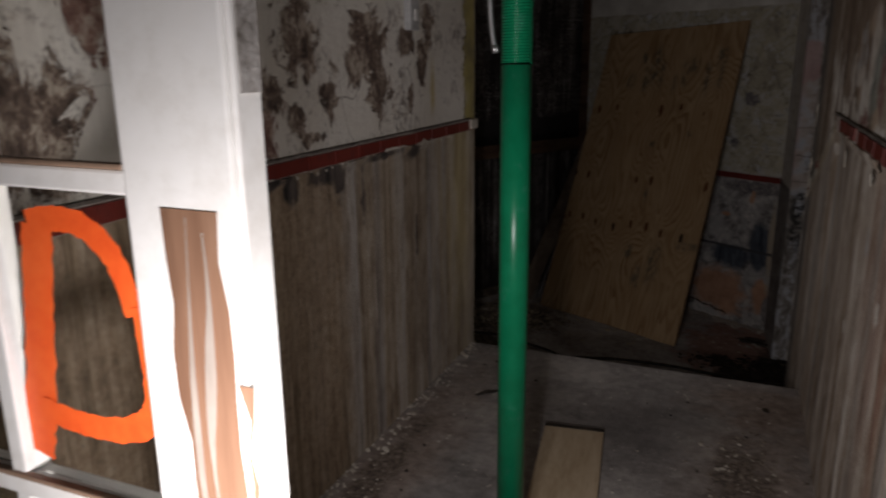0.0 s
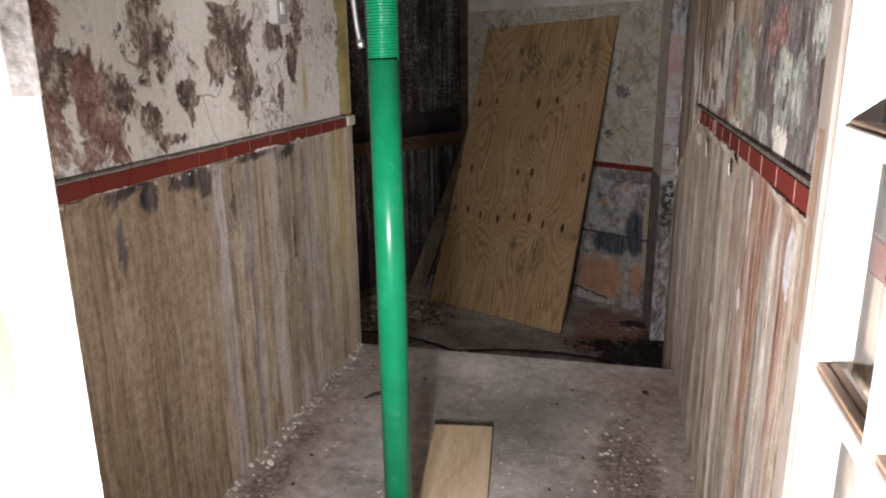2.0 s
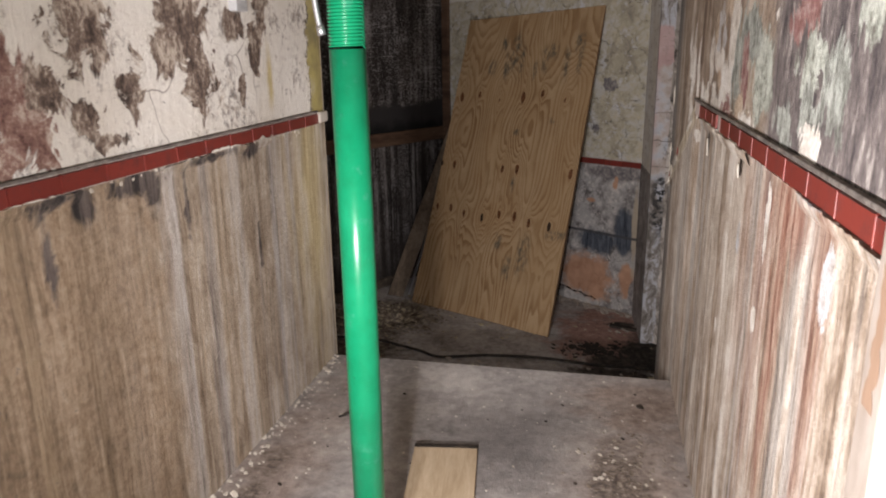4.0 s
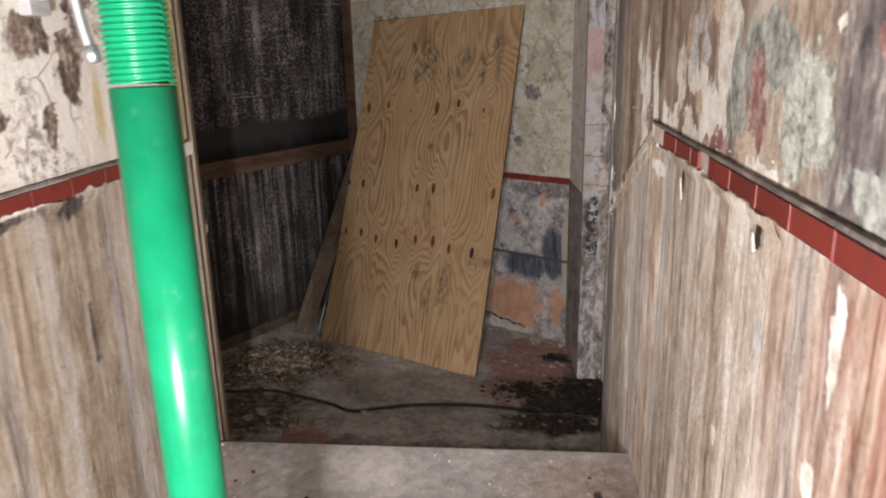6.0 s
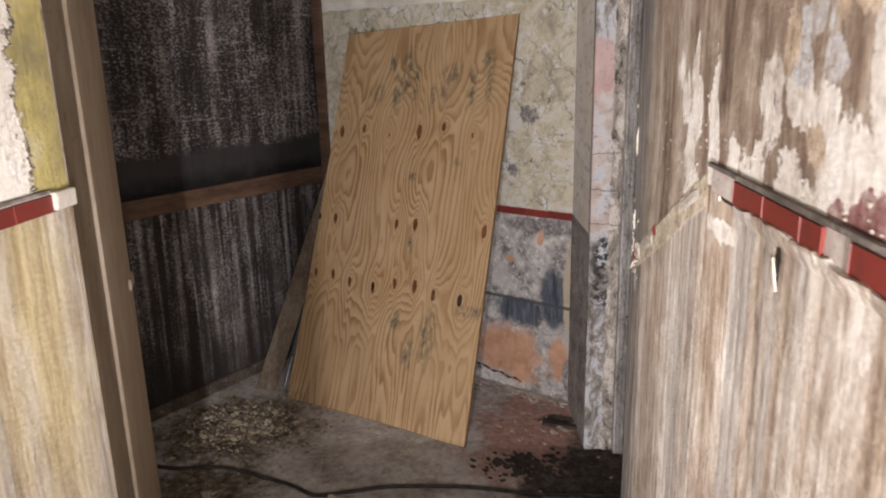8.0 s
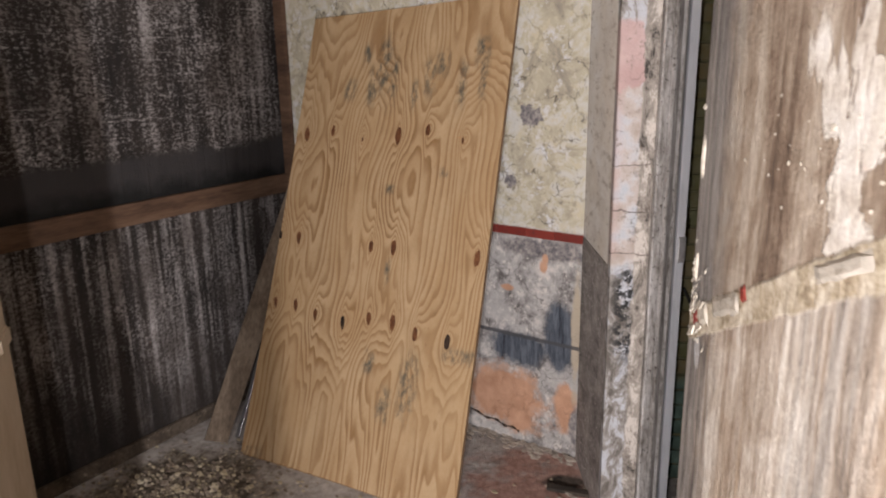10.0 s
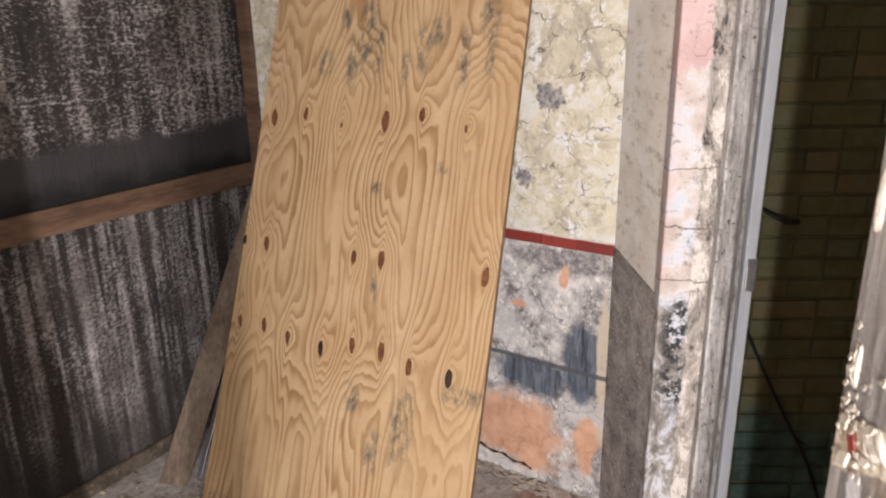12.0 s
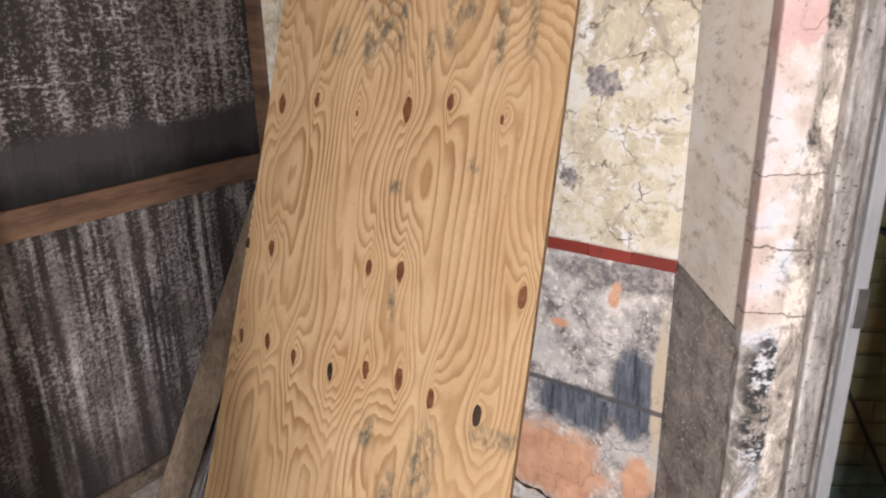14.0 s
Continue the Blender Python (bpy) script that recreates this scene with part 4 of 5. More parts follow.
# ---------- green steel prop ----------
prop = empty("adjustable_prop", "bright green enamelled steel prop with threaded top", "prop")
PX, PY = -0.166, 1.735
smooth(part("tube", tube([(PX + 0.004, PY - 0.012, 0.012), (PX, PY, 0.9), (PX - 0.004, PY + 0.006, 1.372)], 0.0372, 40), M_GREEN, prop))
bm = bmesh.new()
rows = []
for k in range(260):
    z = 1.372 + k * 0.0016
    r = 0.0358 + 0.0026 * math.sin(k * 0.0016 / 0.0068 * 2 * math.pi)
    rows.append([bm.verts.new((PX - 0.004 + r * math.cos(a), PY + 0.006 + r * math.sin(a), z + 0.0068 * s / 32)) for s, a in [(s, 2 * math.pi * s / 32) for s in range(32)]])
for a, b in zip(rows, rows[1:]):
    for s in range(32):
        bm.faces.new((a[s], a[(s + 1) % 32], b[(s + 1) % 32], b[s]))
smooth(part("thread", bm, M_GREEN, prop, "green threaded sleeve"))
smooth(part("inner_tube", tube([(PX - 0.005, PY + 0.006, 1.78), (PX - 0.008, PY + 0.01, TOP - 0.012)], 0.029, 28), M_GREEN, prop))
part("base_plate", box(PX - 0.07, PY - 0.085, 0.001, PX + 0.078, PY + 0.06, 0.011, 0.002), M_GREEN, prop)
part("head_plate", box(PX - 0.08, PY - 0.065, TOP - 0.012, PX + 0.064, PY + 0.085, TOP - 0.001, 0.002), M_GREEN, prop)
smooth(part("locking_pin", tube(curve_points([(PX - 0.03, PY, 1.62), (PX - 0.066, PY, 1.60), (PX - 0.07, PY, 1.52), (PX - 0.064, PY, 1.45), (PX - 0.056, PY, 1.408)]), 0.006, 12), M_STEEL, prop, "shiny steel locking pin"))
smooth(part("pin_tip", tube([(PX - 0.058, PY, 1.418), (PX - 0.054, PY, 1.40)], 0.0085, 12), M_STEEL, prop))

# ---------- planks and plywood ----------
plank = empty("floor_plank", "short pale sawn plank lying on the floor", "plank")
bm = box(-0.11, -0.37, 0, 0.11, 0.37, 0.024, 0.0025)
part("board", bm, M_PALEWOOD, plank)
part("charred_end", box(-0.111, 0.352, 0.002, 0.111, 0.374, 0.0265, 0.002), M_SOOT, plank, "dark end")
plank.matrix_world = pose(-0.098, 2.145, 0.001, 0, 0, 7.5)

TR = np.array((0.336, 5.634, 1.636))
ALONG, DOWN, NORMAL = np.array((0.856, -0.5142, 0.0541)), np.array((-0.1255, -0.3083, -0.943)), np.array((-0.5016, -0.8005, 0.3284))
WIDE, TALL = 1.22, 2.312
KNOTS = ((0.069, 0.631, 16), (0.242, 0.61, 11), (0.439, 0.655, 5), (0.659, 0.636, 17), (0.828, 0.612, 12), (1.025, 0.658, 6), (0.006, 1.169, 9), (0.129, 1.175, 15), (0.585, 1.176, 12), (0.718, 1.175, 15), (1.172, 1.181, 14),
         (0.046, 1.514, 12), (0.18, 1.512, 14), (0.311, 1.542, 12), (0.482, 1.558, 13), (0.634, 1.518, 13), (0.77, 1.518, 16), (0.902, 1.553, 13), (1.075, 1.562, 14))
SMUDGES = ((0.03, 2.38, 0.02, 0.07), (0.14, 2.4, 0.02, 0.05), (0.515, 0.29, 0.035, 0.13), (0.46, 0.38, 0.025, 0.09), (0.58, 0.36, 0.025, 0.12), (0.8, 0.36, 0.03, 0.08), (0.86, 0.30, 0.03, 0.06), (1.07, 0.25, 0.03, 0.06), (1.09, 0.35, 0.02, 0.12), (0.9, 1.79, 0.04, 0.13), (0.947, 0.808, 0.02, 0.02),
           (0.652, 0.898, 0.02, 0.02), (0.668, 1.715, 0.025, 0.05), (0.78, 1.9, 0.03, 0.07), (1.15, 1.62, 0.07, 0.03), (0.7, 1.28, 0.012, 0.06), (0.98, 0.40, 0.02, 0.10), (0.40, 0.22, 0.02, 0.05), (0.72, 0.44, 0.015, 0.06), (0.06, 2.30, 0.05, 0.06), (0.32, 0.40, 0.03, 0.05))
sheet = empty("plywood_sheet", "knotty plywood sheet with mildew smudges leaning on the wall", "plywood sheet")
NS, NR = 260, 420
u, v = np.meshgrid(np.linspace(0, 1, NS + 1), np.linspace(0, 1, NR + 1))
s, r = u * WIDE, v * TALL
bow = 0.0143 * (u - 1) ** 2 - 0.0381 * (u - 1) * v - 0.006 * np.sin(math.pi * v) + (u - 1) ** 2 * (0.0301 * v + 0.0322 * v * v)
front = TR + ALONG * (s - WIDE)[..., None] + DOWN * r[..., None] + NORMAL * bow[..., None]
front[..., 2] = np.maximum(front[..., 2], LOW + 0.001)


def hills(seed, sx, sy):
    """Smooth random hills over the sheet."""
    rnd = np.random.RandomState(seed)
    f = np.zeros_like(s)
    for _ in range(26):
        kx, ky = rnd.normal(0, sx), rnd.normal(0, sy)
        f += np.cos(kx * s + ky * r + rnd.uniform(0, 6.28)) * rnd.uniform(0.4, 1)
    return f / 4.0


# the log's girth repeats across the sheet, so the figure does too
turn = s * 1.695 + 0.035 * np.sin(r * 3.1) + 0.03 * np.sin(r * 7.3 + 1.0)
crown, butt = np.clip((0.5 - r) / 0.25, 0, 1), np.clip((r - 1.62) / 0.3, 0, 1)
flame = crown + butt
tri = np.sqrt(((turn + 0.13) % 1.0 - 0.5) ** 2 + 0.0012)
grain = (20.0 - 9.0 * flame) * tri + 1.9 * hills(3, 5.5, 1.5) + 1.0 * hills(5, 15.0, 3.4) + crown * (1.1 * hills(11, 14.0, 5.5) + 0.4 * hills(12, 42.0, 8.0)) + butt * (1.5 * hills(14, 24.0, 1.6) + 0.5 * hills(15, 65.0, 3.0)) + 0.14 * hills(9, 70.0, 10.0) + 1.6 * r
mildew = np.zeros_like(s)
for ks, kr, size in KNOTS:
    e = max(size, 9) / 1000
    d = np.sqrt(((s - ks - 0.012) / (e * 3.2)) ** 2 + ((r - kr + 0.012) / (e * 6.0)) ** 2 + 0.02)
    grain += 4.6 * np.exp(-d * 0.85)
    grain += 1.6 * np.exp(-((s - ks) / 0.016) ** 2) * np.exp(-np.abs(r - kr) / 0.16)
for cs, cr, ws, wr in SMUDGES:
    mildew = np.maximum(mildew, np.exp(-(((s - cs) / (1.3 * ws)) ** 4 + ((r - cr) / (1.15 * wr)) ** 4)))
verts = front.reshape(-1, 3)
idx = np.arange((NS + 1) * (NR + 1)).reshape(NR + 1, NS + 1)
quads = np.stack([idx[:-1, :-1], idx[1:, :-1], idx[1:, 1:], idx[:-1, 1:]], -1).reshape(-1, 4)
mesh = bpy.data.meshes.new("face_veneer")
mesh.from_pydata(verts.tolist(), [], quads.tolist())
for key, field in (("grain", grain), ("mildew", mildew)):
    layer = mesh.attributes.new(key, "FLOAT", "POINT")
    layer.data.foreach_set("value", field.reshape(-1).astype(np.float32))
mesh.materials.append(M_PLY)
veneer = new("face_veneer", mesh)
veneer.parent = sheet
smooth(veneer)
rim = [idx[0, k] for k in range(NS)] + [idx[k, NS] for k in range(NR)] + [idx[NR, NS - k] for k in range(NS)] + [idx[NR - k, 0] for k in range(NR)]
bm = bmesh.new()
fa = [bm.verts.new(verts[k] - NORMAL * 0.0003) for k in rim]
fb = [bm.verts.new(verts[k] - NORMAL * 0.018) for k in rim]
for k in range(len(rim)):
    bm.faces.new((fa[k], fb[k], fb[(k + 1) % len(rim)], fa[(k + 1) % len(rim)]))
coarse = idx[::20, ::20]
behind = {k: bm.verts.new(verts[k] - NORMAL * 0.0175) for k in coarse.reshape(-1).tolist()}
for a in range(coarse.shape[0] - 1):
    for b in range(coarse.shape[1] - 1):
        bm.faces.new([behind[k] for k in (coarse[a, b], coarse[a, b + 1], coarse[a + 1, b + 1], coarse[a + 1, b])])
part("edge_band", bm, M_PLYEDGE, sheet, "dark layered plywood edge")


def on_sheet(ks, kr):
    return Vector(front[int(round(kr / TALL * NR)), int(round(min(max(ks, 0), 1.22) / 1.22 * NS))])


for k, (ks, kr, size) in enumerate(KNOTS):
    bm = bmesh.new()
    c0 = on_sheet(ks, kr) + Vector(NORMAL) * 0.0018
    rnd = random.Random(k)
    hub = bm.verts.new(c0)
    ring = [bm.verts.new(c0 - Vector(NORMAL) * 0.0012 + (Vector(ALONG) * math.cos(a) * 1.15 + Vector(DOWN) * math.sin(a) * 2.6) * size / 1000 * rnd.uniform(0.85, 1.1)) for a in [2 * math.pi * q / 14 for q in range(14)]]
    for q in range(14):
        bm.faces.new((hub, ring[q], ring[(q + 1) % 14]))
    bmesh.ops.recalc_face_normals(bm, faces=bm.faces[:])
    part("knot", bm, M_GAP if k in (14, 18, 6) else M_KNOT, sheet)

lean = empty("leaning_plank", "weathered grey-brown plank leaning in the room's corner", "plank")
bm = bmesh.new()
foot, head = Vector((-1.21, 5.55, LOW + 0.012)), Vector((-0.70, 6.255, 1.08))
w, th = Vector((0.066, -0.012, 0.0)), Vector((-0.010, 0.018, -0.010))
vs = [bm.verts.new(foot + a * w + b * th) for a in (-1, 1) for b in (0, 1)] + [bm.verts.new(head + a * w + b * th) for a in (-1, 1) for b in (0, 1)]
for f in ((0, 2, 6, 4), (1, 5, 7, 3), (0, 4, 5, 1), (2, 3, 7, 6), (4, 6, 7, 5), (0, 1, 3, 2)):
    bm.faces.new([vs[k] for k in f])
bmesh.ops.recalc_face_normals(bm, faces=bm.faces[:])
part("board", bm, M_GREYWOOD, lean)
trimstrip = empty("metal_strip", "thin pale metal strip leaning beside the plywood", "metal strip")
bm = slab((-0.012, 0), (0.012, 0), 0, 1.2, 0.004, 0.001)
part("strip", bm, M_STEEL, trimstrip)
trimstrip.matrix_world = look((-1.115, 5.60, LOW + 0.012), (-0.80, 6.15, 0.70)) @ pose(0, 0, 0, 180, 0, 0)

# ---------- cables and fixtures ----------
cable = empty("floor_cable", "black cable lying across the lower floor", "cable")
keys = [(-1.75, 4.75, LOW + 0.012), (-1.43, 4.66, LOW + 0.012), (-1.15, 4.66, LOW + 0.02), (-0.93, 4.60, LOW + 0.014), (-0.75, 4.53, LOW + 0.012), (-0.62, 4.46, LOW + 0.012), (-0.45, 4.50, LOW + 0.012), (-0.28, 4.54, LOW + 0.014),
        (0.05, 4.55, LOW + 0.016), (0.41, 4.51, LOW + 0.014), (0.77, 4.52, LOW + 0.012), (1.2, 4.5, LOW + 0.012)]
smooth(part("cord", tube(curve_points(keys), 0.009, 10), M_CABLE, cable))
wire = empty("hanging_wire", "dark stiff wire slanting before the brick wall", "wire")
smooth(part("wire", tube(curve_points([(1.034, 5.27, 0.392), (1.109, 5.27, 0.231), (1.248, 5.27, -0.037), (1.356, 5.27, -0.241), (1.452, 5.27, -0.509)]), 0.006, 8), M_BLACK, wire))
smooth(part("twig", tube([(1.286, 5.27, -0.107), (1.323, 5.27, -0.139)], 0.005, 8), M_BLACK, wire))
hook = empty("wall_hook", "dark bent iron hook on the brick wall", "hook")
smooth(part("arm", tube(curve_points([(1.085, 5.298, 0.755), (1.095, 5.27, 0.745), (1.145, 5.255, 0.722), (1.185, 5.25, 0.722)]), [0.007] * 16 + [0.009] * 9, 8), M_BLACK, hook))
sw = empty("switch_box", "small grey metal switch box on the peeling wall", "switch box")
part("back_box", box(LEFT + 0.001, 2.50, 1.492, LEFT + 0.03, 2.575, 1.60, 0.004), M_BOX, sw)
part("rocker", box(LEFT + 0.0305, 2.525, 1.525, LEFT + 0.036, 2.552, 1.565, 0.002), M_WHITE, sw)

# ---------- red tile bands ----------
def tile_mesh(length, height, depth):
    bm = box(0, 0, 0, length, -depth, height, 0.0012)
    bm.normal_update()
    mesh = bpy.data.meshes.new("tile")
    bm.to_mesh(mesh)
    bm.free()
    mesh.materials.append(M_TILE)
    return mesh


M_GROUT = make_mix("grey_grout", 15, (0.28, 0.22, 0.19), (0.44, 0.38, 0.34), (0.56, 0.5, 0.46))
TILE = tile_mesh(0.1495, 0.04, 0.009)
HALF = tile_mesh(0.07, 0.04, 0.009)


def band(parent, start, way, count, z, skip=(), half_at=()):
    d = Vector(way).normalized()
    turn = math.degrees(math.atan2(d.y, d.x))
    rnd = random.Random(count)
    bed = part("mortar_bed", box(0, 0, -0.003, 0.1525 * count, -0.004, 0.044), M_GROUT, parent)
    bed.matrix_world = pose(start[0], start[1], z, 0, 0, turn)
    for k in range(count):
        if k in skip:
            continue
        ob = new("tile", HALF if k in half_at else TILE)
        ob.parent = parent
        ob.matrix_world = pose(*(Vector(start) + d * (0.1525 * k + 0.0015)), z + rnd.uniform(-0.0008, 0.0008), rnd.uniform(-0.5, 0.5), rnd.uniform(-0.3, 0.3), turn)


def ledge(parent, p, q, z, m, drop=0.012, out=0.012):
    part("ledge", slab(p, q, z, z + drop, -out, 0.003), m, parent)


M_LEDGE = make_mix("dusty_ledge", 12, (0.06, 0.048, 0.042), (0.14, 0.12, 0.105), (0.3, 0.27, 0.24), stretch=(1, 1, 1))
band(wall_right, (RIGHT, 3.075), (0, -1), 16, 1.132, skip=(0,), half_at=(3,))
band(wall_left, (LEFT, 0.745), (0, 1), 16, 1.074)
band(wall_back, BACK_R + BACK_DIR * 1.068, -BACK_DIR, 7, 0.538)
part("ledge", box(LEFT + 0.0005, 0.745, 1.1185, LEFT + 0.0115, 3.17, 1.127, 0.003), M_LEDGE, wall_left)
part("ledge", box(RIGHT - 0.0115, 1.18, 1.1765, RIGHT - 0.0005, 3.09, 1.186, 0.003), M_LEDGE, wall_right)

# broken end of the right-hand band: mortar lumps, one red chip, loose flakes
def lump(w, hgt, out, seed):
    """A broken piece of plaster or tile on a wall that faces -x: uneven edges, rough front."""
    rnd = random.Random(seed)
    bm = bmesh.new()
    rows = []
    across, up = 7, 4
    for a in range(across + 1):
        for b in range(up + 1):
            rim = a in (0, across) or b in (0, up)
            yy = -w / 2 + w * a / across + rnd.uniform(-0.18, 0.18) * w / across * (1 if rim else 0.6)
            zz = hgt * b / up + rnd.uniform(-0.3, 0.3) * hgt / up * (1.2 if rim else 0.6)
            rows.append(bm.verts.new((-0.0005 if rim else -out * rnd.uniform(0.7, 1.1), yy, zz)))
    for a in range(across):
        for b in range(up):
            k = a * (up + 1) + b
            bm.faces.new((rows[k], rows[k + up + 1], rows[k + up + 2], rows[k + 1]))
    bmesh.ops.recalc_face_normals(bm, faces=bm.faces[:])
    if sum(f.normal.x for f in bm.faces) > 0:
        bmesh.ops.reverse_faces(bm, faces=bm.faces[:])
    return bm


for k, (y, z, w, hgt, m) in enumerate(((3.595, 0.905, 0.022, 0.035, M_TILE), (3.70, 0.84, 0.14, 0.045, M_MORTAR), (3.82, 0.775, 0.06, 0.05, M_FLAKE), (3.872, 0.75, 0.022, 0.04, M_TILE), (3.64, 0.865, 0.05, 0.04, M_MORTAR),
                                       (3.25, 1.06, 0.16, 0.03, M_MORTAR), (3.905, 0.85, 0.02, 0.07, M_FLAKE), (3.912, 1.09, 0.018, 0.09, M_FLAKE))):
    ob = part("band_fragment", lump(w, hgt, 0.005, 40 + k), m, wall_right)
    ob.matrix_world = pose(RIGHT, y, z, -24 if z < 1.08 and y < 3.88 else 0, 0, 0)


def flakes(name, label, category, count, area, size, m, seed, stand=None, lift=0.0):
    """Scattered thin curled flakes; area gives a place for a random pair, stand the plane's normal axis."""
    rnd = random.Random(seed)
    bm = bmesh.new()
    for _ in range(count):
        c, n = area(rnd)
        c, n = Vector(c), Vector(n).normalized()
        a = n.cross(Vector((0.3, 0.5, 0.81))).normalized()
        b = n.cross(a)
        sz = size * rnd.uniform(0.35, 1.0) * (1.8 if rnd.random() < 0.06 else 1)
        k = rnd.randint(4, 6)
        turn = rnd.uniform(0, 6.28)
        tilt = rnd.uniform(0.0, 0.5)
        rim = []
        for q in range(k):
            w = turn + 2 * math.pi * q / k
            rr = sz * rnd.uniform(0.6, 1.1)
            rim.append(c + a * math.cos(w) * rr + b * math.sin(w) * rr * rnd.uniform(0.5, 1) + n * (lift + 0.002 + tilt * rr * (1 + math.cos(w)) * 0.5))
        top = [bm.verts.new(p + n * sz * 0.18) for p in rim]
        low = [bm.verts.new(p) for p in rim]
        bm.faces.new(top)
        for q in range(k):
            bm.faces.new((low[q], low[(q + 1) % k], top[(q + 1) % k], top[q]))
    bmesh.ops.recalc_face_normals(bm, faces=bm.faces[:])
    return tagged(part(name, bm, m), label, category, kind="stuff")


UP = (0, 0, 1)
flakes("plaster_crumbs", "pale plaster crumbs along the foot of the wall", "debris", 260, lambda r: ((LEFT + abs(r.gauss(0, 0.035)), r.uniform(0.7, 3.22), 0.0), UP), 0.011, M_FLAKE, 1)
flakes("floor_debris", "scattered plaster debris on the corridor floor", "debris", 420, lambda r: ((r.gauss(0.48, 0.09), r.uniform(1.0, 2.75), 0.0), UP), 0.0105, M_DIRTCRUMB, 2)
flakes("floor_flakes", "pale plaster flakes among the dirt on the corridor floor", "debris", 90, lambda r: ((r.gauss(0.47, 0.08), r.uniform(1.3, 2.65), 0.0), UP), 0.012, M_FLAKE, 12)
flakes("floor_grit", "fine pale grit on the corridor floor", "debris", 420, lambda r: ((r.uniform(-0.8, 0.64), r.uniform(0.7, 3.2), 0.0), UP), 0.006, M_FLAKE, 3)
flakes("dark_chips", "dark chips on the corridor floor", "debris", 40, lambda r: ((r.uniform(-0.75, 0.6), r.uniform(1.4, 3.15), 0.0), UP), 0.011, M_SOOT, 4)
flakes("room_flakes", "pale paint flakes littering the lower floor", "debris", 620, lambda r: ((-1.2 + r.gauss(0, 0.2), 5.08 + r.gauss(0, 0.17), LOW), UP) if r.random() < 0.7 else ((r.uniform(-1.3, 0.8), r.uniform(4.0, 5.3), LOW), UP), 0.015, M_LITTER, 5)
flakes("room_crumbs", "brown crumbs littering the lower floor", "debris", 600, lambda r: ((-1.2 + r.gauss(0, 0.25), 5.08 + r.gauss(0, 0.2), LOW), UP), 0.017, M_DIRTCRUMB, 6)
flakes("burnt_debris", "black burnt debris beside the pilaster", "debris", 520, lambda r: ((0.74 + r.gauss(0, 0.11), 4.68 + r.gauss(0, 0.13), LOW), UP) if r.random() < 0.6 else ((0.36 + r.gauss(0, 0.1), 4.76 + r.gauss(0, 0.06), LOW), UP), 0.022, M_SOOT, 7)
flakes("wall_flakes_right", "curled paint flakes clinging to the wall", "paint flakes", 70, lambda r: ((RIGHT, 3.3 + r.gauss(0, 0.2), 1.2 + r.gauss(0, 0.09)), (-1, 0, 0)) if r.random() < 0.5 else ((RIGHT, r.uniform(2.0, 3.2), 1.19 + abs(r.gauss(0, 0.03))), (-1, 0, 0)), 0.0055, M_FLAKE, 8)
flakes("edge_flakes", "ragged flakes on the broken wall edge", "paint flakes", 60, lambda r: ((RIGHT, min(3.88 + r.gauss(0, 0.035), 3.922), 0.80 + r.gauss(0, 0.06)), (-1, 0.3, 0.2)), 0.011, M_FLAKE, 9)
flakes("wall_flakes_left", "curled paint flakes clinging to the wall", "paint flakes", 110, lambda r: ((LEFT, r.uniform(1.3, 3.1), 1.066 + r.gauss(0, 0.006)), (1, 0, 0)) if r.random() < 0.6 else ((LEFT, 3.11 + r.gauss(0, 0.012), r.uniform(1.13, 1.7)), (1, 0, 0)), 0.009, M_FLAKE, 10)

# torn holes under the right-hand band
holes = empty("torn_plaster", "torn plaster holes with curled white edges", "plaster damage")
for y, z, w, hgt in ((2.70, 1.085, 0.012, 0.05), (2.15, 1.088, 0.02, 0.03), (2.97, 1.128, 0.05, 0.009)):
    bm = bmesh.new()
    rnd = random.Random(int(y * 100))
    ring = [bm.verts.new((RIGHT - 0.003, y + w * math.cos(a) * rnd.uniform(0.6, 1.1), z + hgt * math.sin(a) * rnd.uniform(0.7, 1.1))) for a in [2 * math.pi * q / 12 for q in range(12)]]
    bm.faces.new(ring)
    bmesh.ops.recalc_face_normals(bm, faces=bm.faces[:])
    part("hole", bm, M_GAP, holes)
    lip = part("curled_edge", box(-0.004, -0.004, -hgt * 0.8, 0, 0.004, hgt * 0.3, 0.0015), M_FLAKE, holes)
    lip.matrix_world = pose(RIGHT - 0.003, y + w * 0.9, z - hgt * 0.3, -25, 0, 0)

# ---------- brick wall beyond the side opening ----------
wall_brick = tagged(part("wall_brick", box(0.66, 5.2995, LOW + 0.001, 3.0, 5.5, TOP - 0.001), M_DIRTMORTAR), "dark green-stained brick wall with turquoise paint low down", "wall", kind="structure")


def brick_mesh(length):
    bm = box(0, 0, 0, length, -0.02, 0.065, 0.004)
    mesh = bpy.data.meshes.new("brick")
    bm.to_mesh(mesh)
    bm.free()
    mesh.materials.append(M_BRICK)
    return mesh


STRETCHER, HEADER = brick_mesh(0.215), brick_mesh(0.1025)
rnd = random.Random(11)
for course in range(30):
    x = 0.86 - (course % 2) * 0.1125
    z = LOW + 0.01 + course * 0.075
    odd = course % 4 == 3
    while x < 1.95:
        ob = new("brick", HEADER if odd else STRETCHER)
        ob.parent = wall_brick
        ob.location = (x, 5.315 + rnd.uniform(-0.003, 0.003), z + rnd.uniform(-0.002, 0.002))
        x += 0.1125 if odd else 0.225


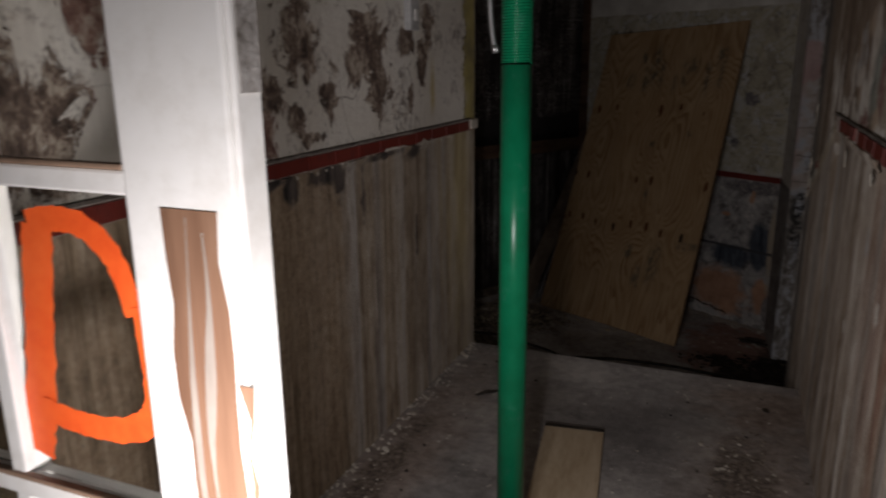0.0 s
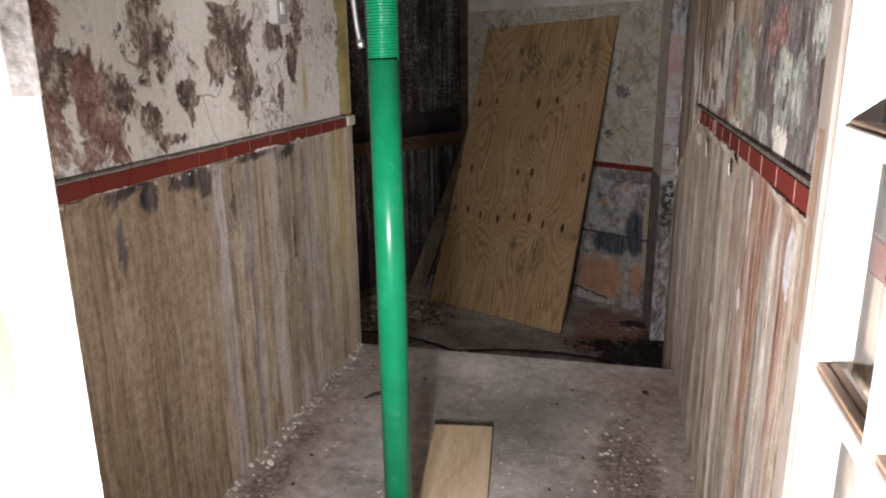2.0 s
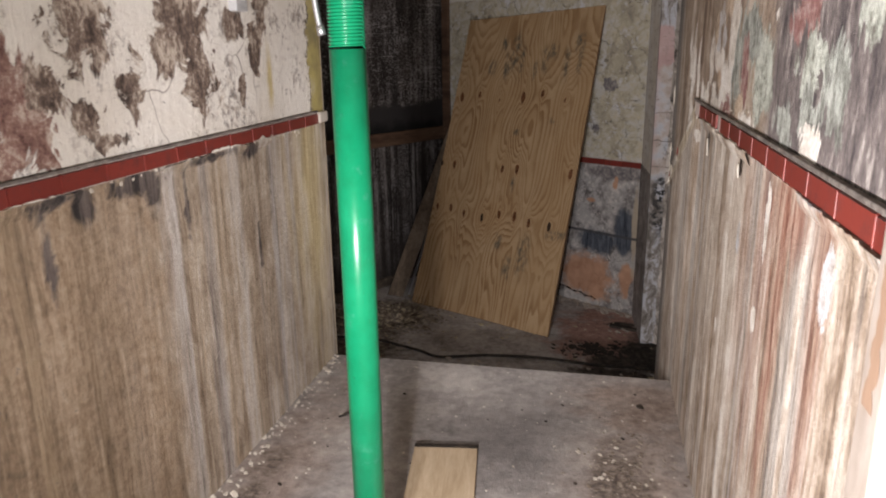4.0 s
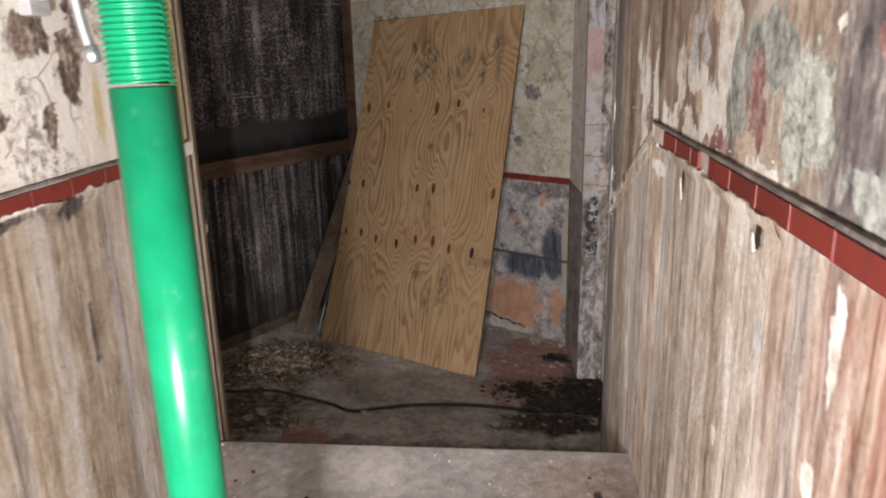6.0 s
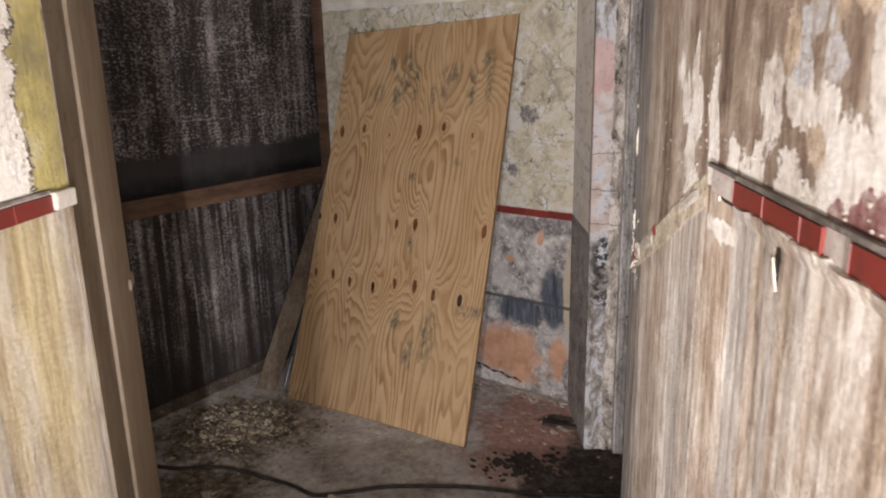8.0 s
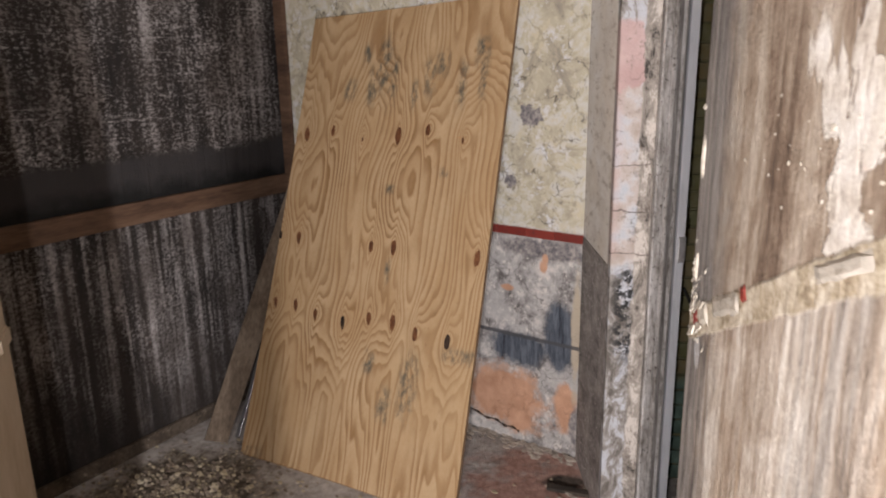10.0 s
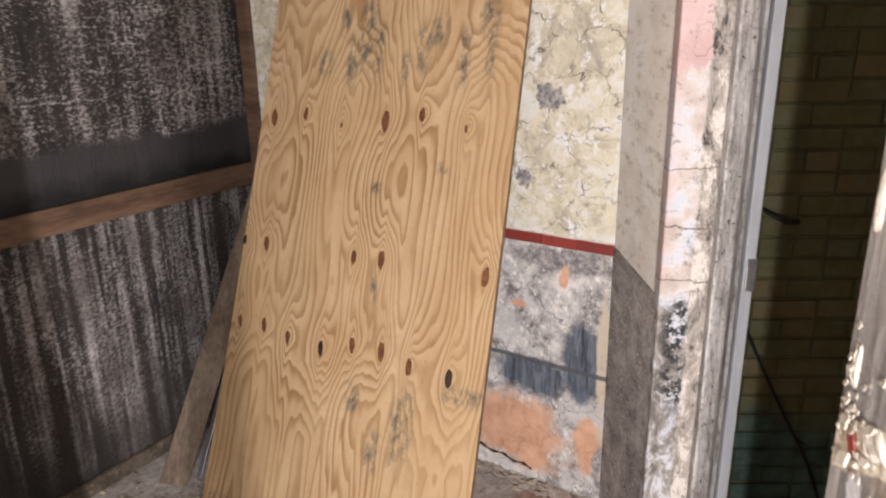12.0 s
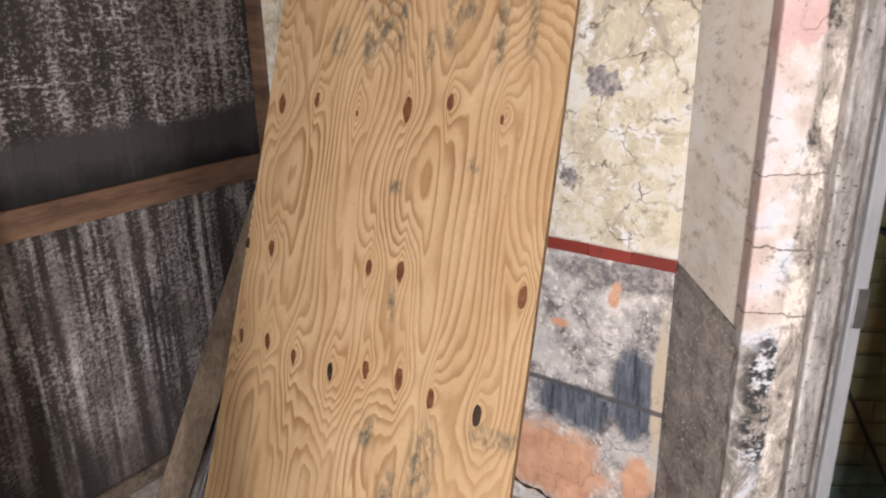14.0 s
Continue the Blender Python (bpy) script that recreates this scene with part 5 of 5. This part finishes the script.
# ---------- ragged plaster that laps over the tile bands ----------
def lapping(parent, x, out, y0, y1, z, seed, most, m):
    """A ragged lip of plaster along the foot of a band."""
    rnd = random.Random(seed)
    bm = bmesh.new()
    count = int((y1 - y0) / 0.012)
    high, rows = 0.3, []
    for k in range(count + 1):
        high = min(max(high + rnd.uniform(-0.35, 0.35), 0.0), 1.0)
        y = y0 + (y1 - y0) * k / count
        t = z - 0.002 + most * high ** 1.5
        rows.append([bm.verts.new((x, y, z - 0.03)), bm.verts.new((x + out * 0.8, y, z - 0.012)), bm.verts.new((x + out * rnd.uniform(0.9, 1.25), y, t)), bm.verts.new((x, y, t + 0.002))])
    for a, b in zip(rows, rows[1:]):
        for q in range(3):
            bm.faces.new((a[q], b[q], b[q + 1], a[q + 1]))
    bmesh.ops.recalc_face_normals(bm, faces=bm.faces[:])
    part("plaster_lip", bm, m, parent, "ragged plaster lip under the tiles")


M_LIP = make_mix("lip_plaster", 9, (0.24, 0.19, 0.15), (0.45, 0.4, 0.34), (0.62, 0.58, 0.52), speck=(0.06, 0.05, 0.045), stretch=(1, 1, 0.6))
lapping(wall_left, LEFT, 0.0115, 2.05, 2.55, 1.070, 21, 0.014, M_LEFT)
lapping(wall_left, LEFT, 0.0115, 2.62, 2.72, 1.074, 25, 0.022, M_LIP)
lapping(wall_left, LEFT, 0.0115, 1.42, 1.72, 1.070, 22, 0.008, M_LEFT)
lapping(wall_right, RIGHT, -0.0125, 2.05, 2.9, 1.130, 23, 0.008, M_RIGHT)
lapping(wall_right, RIGHT, -0.0125, 1.2, 1.6, 1.130, 24, 0.005, M_RIGHT)

flakes("wall_foot_rubble", "broken plaster rubble at the foot of the back wall", "debris", 150, lambda r: ((*(BACK_R + BACK_DIR * r.uniform(0.0, 0.75) + Vector((-0.5, -0.85)) * abs(r.gauss(0, 0.05))), LOW), UP), 0.022, M_CRUMB, 31)
flakes("plaster_chunks", "large pale plaster flakes on the lower floor", "debris", 46, lambda r: ((r.uniform(-1.3, 0.6), 4.36 + r.gauss(0, 0.1), LOW), UP) if r.random() < 0.8 else ((r.uniform(0.45, 0.8), r.uniform(4.95, 5.25), LOW), UP), 0.03, M_CRUMB, 32)
foot_out = Vector((-0.53, -0.848))
keys = [(*(BACK_R + BACK_DIR * a + foot_out * 0.004), z) for a, z in ((0.66, -0.45), (0.59, -0.455), (0.53, -0.475), (0.47, -0.47), (0.42, -0.49), (0.37, -0.485), (0.33, -0.50))]
smooth(part("open_crack", tube(curve_points(keys, 5), [0.0045 + 0.0025 * math.sin(k * 1.3) for k in range(31)], 6), M_GAP, wall_back, "dark open crack in the dado plaster"))
stick = empty("charred_stick", "short charred stick lying on the corridor floor", "stick")
smooth(part("stick", tube([(-0.60, 2.66, 0.008), (-0.565, 2.70, 0.011), (-0.52, 2.735, 0.008)], [0.004, 0.007, 0.004], 8), M_SOOT, stick))
brokenslat = empty("broken_slat", "charred broken slat beside the pilaster", "slat")
part("slat", box(-0.10, -0.02, 0.0, 0.10, 0.02, 0.016, 0.003), M_SOOT, brokenslat)
brokenslat.matrix_world = pose(0.56, 5.17, LOW + 0.004, 2, 3, -12)

# runs of old white paint over the bare patch of the door
for x, z0, z1, w in ((0.664, 0.30, 1.262, 0.004), (0.679, 0.62, 1.25, 0.006), (0.652, 0.35, 1.02, 0.003), (0.692, 0.28, 0.9, 0.003)):
    bm = bmesh.new()
    rnd = random.Random(int(x * 1000))
    pts = [(x + 0.006 * math.sin(k * 0.5 + x * 90) + rnd.uniform(-0.001, 0.001), z0 + (z1 - z0) * k / 20, w * (0.6 + 0.4 * math.sin(k * 0.9)) * (0.5 if k in (0, 20) else 1)) for k in range(21)]
    va = [bm.verts.new((px - pw, -0.0016, pz)) for px, pz, pw in pts]
    vb = [bm.verts.new((px + pw, -0.0016, pz)) for px, pz, pw in pts]
    for k in range(20):
        bm.faces.new((va[k], vb[k], vb[k + 1], va[k + 1]))
    part("paint_run", bm, M_DIMBEIGE, leaf_left, "thin run of old paint")
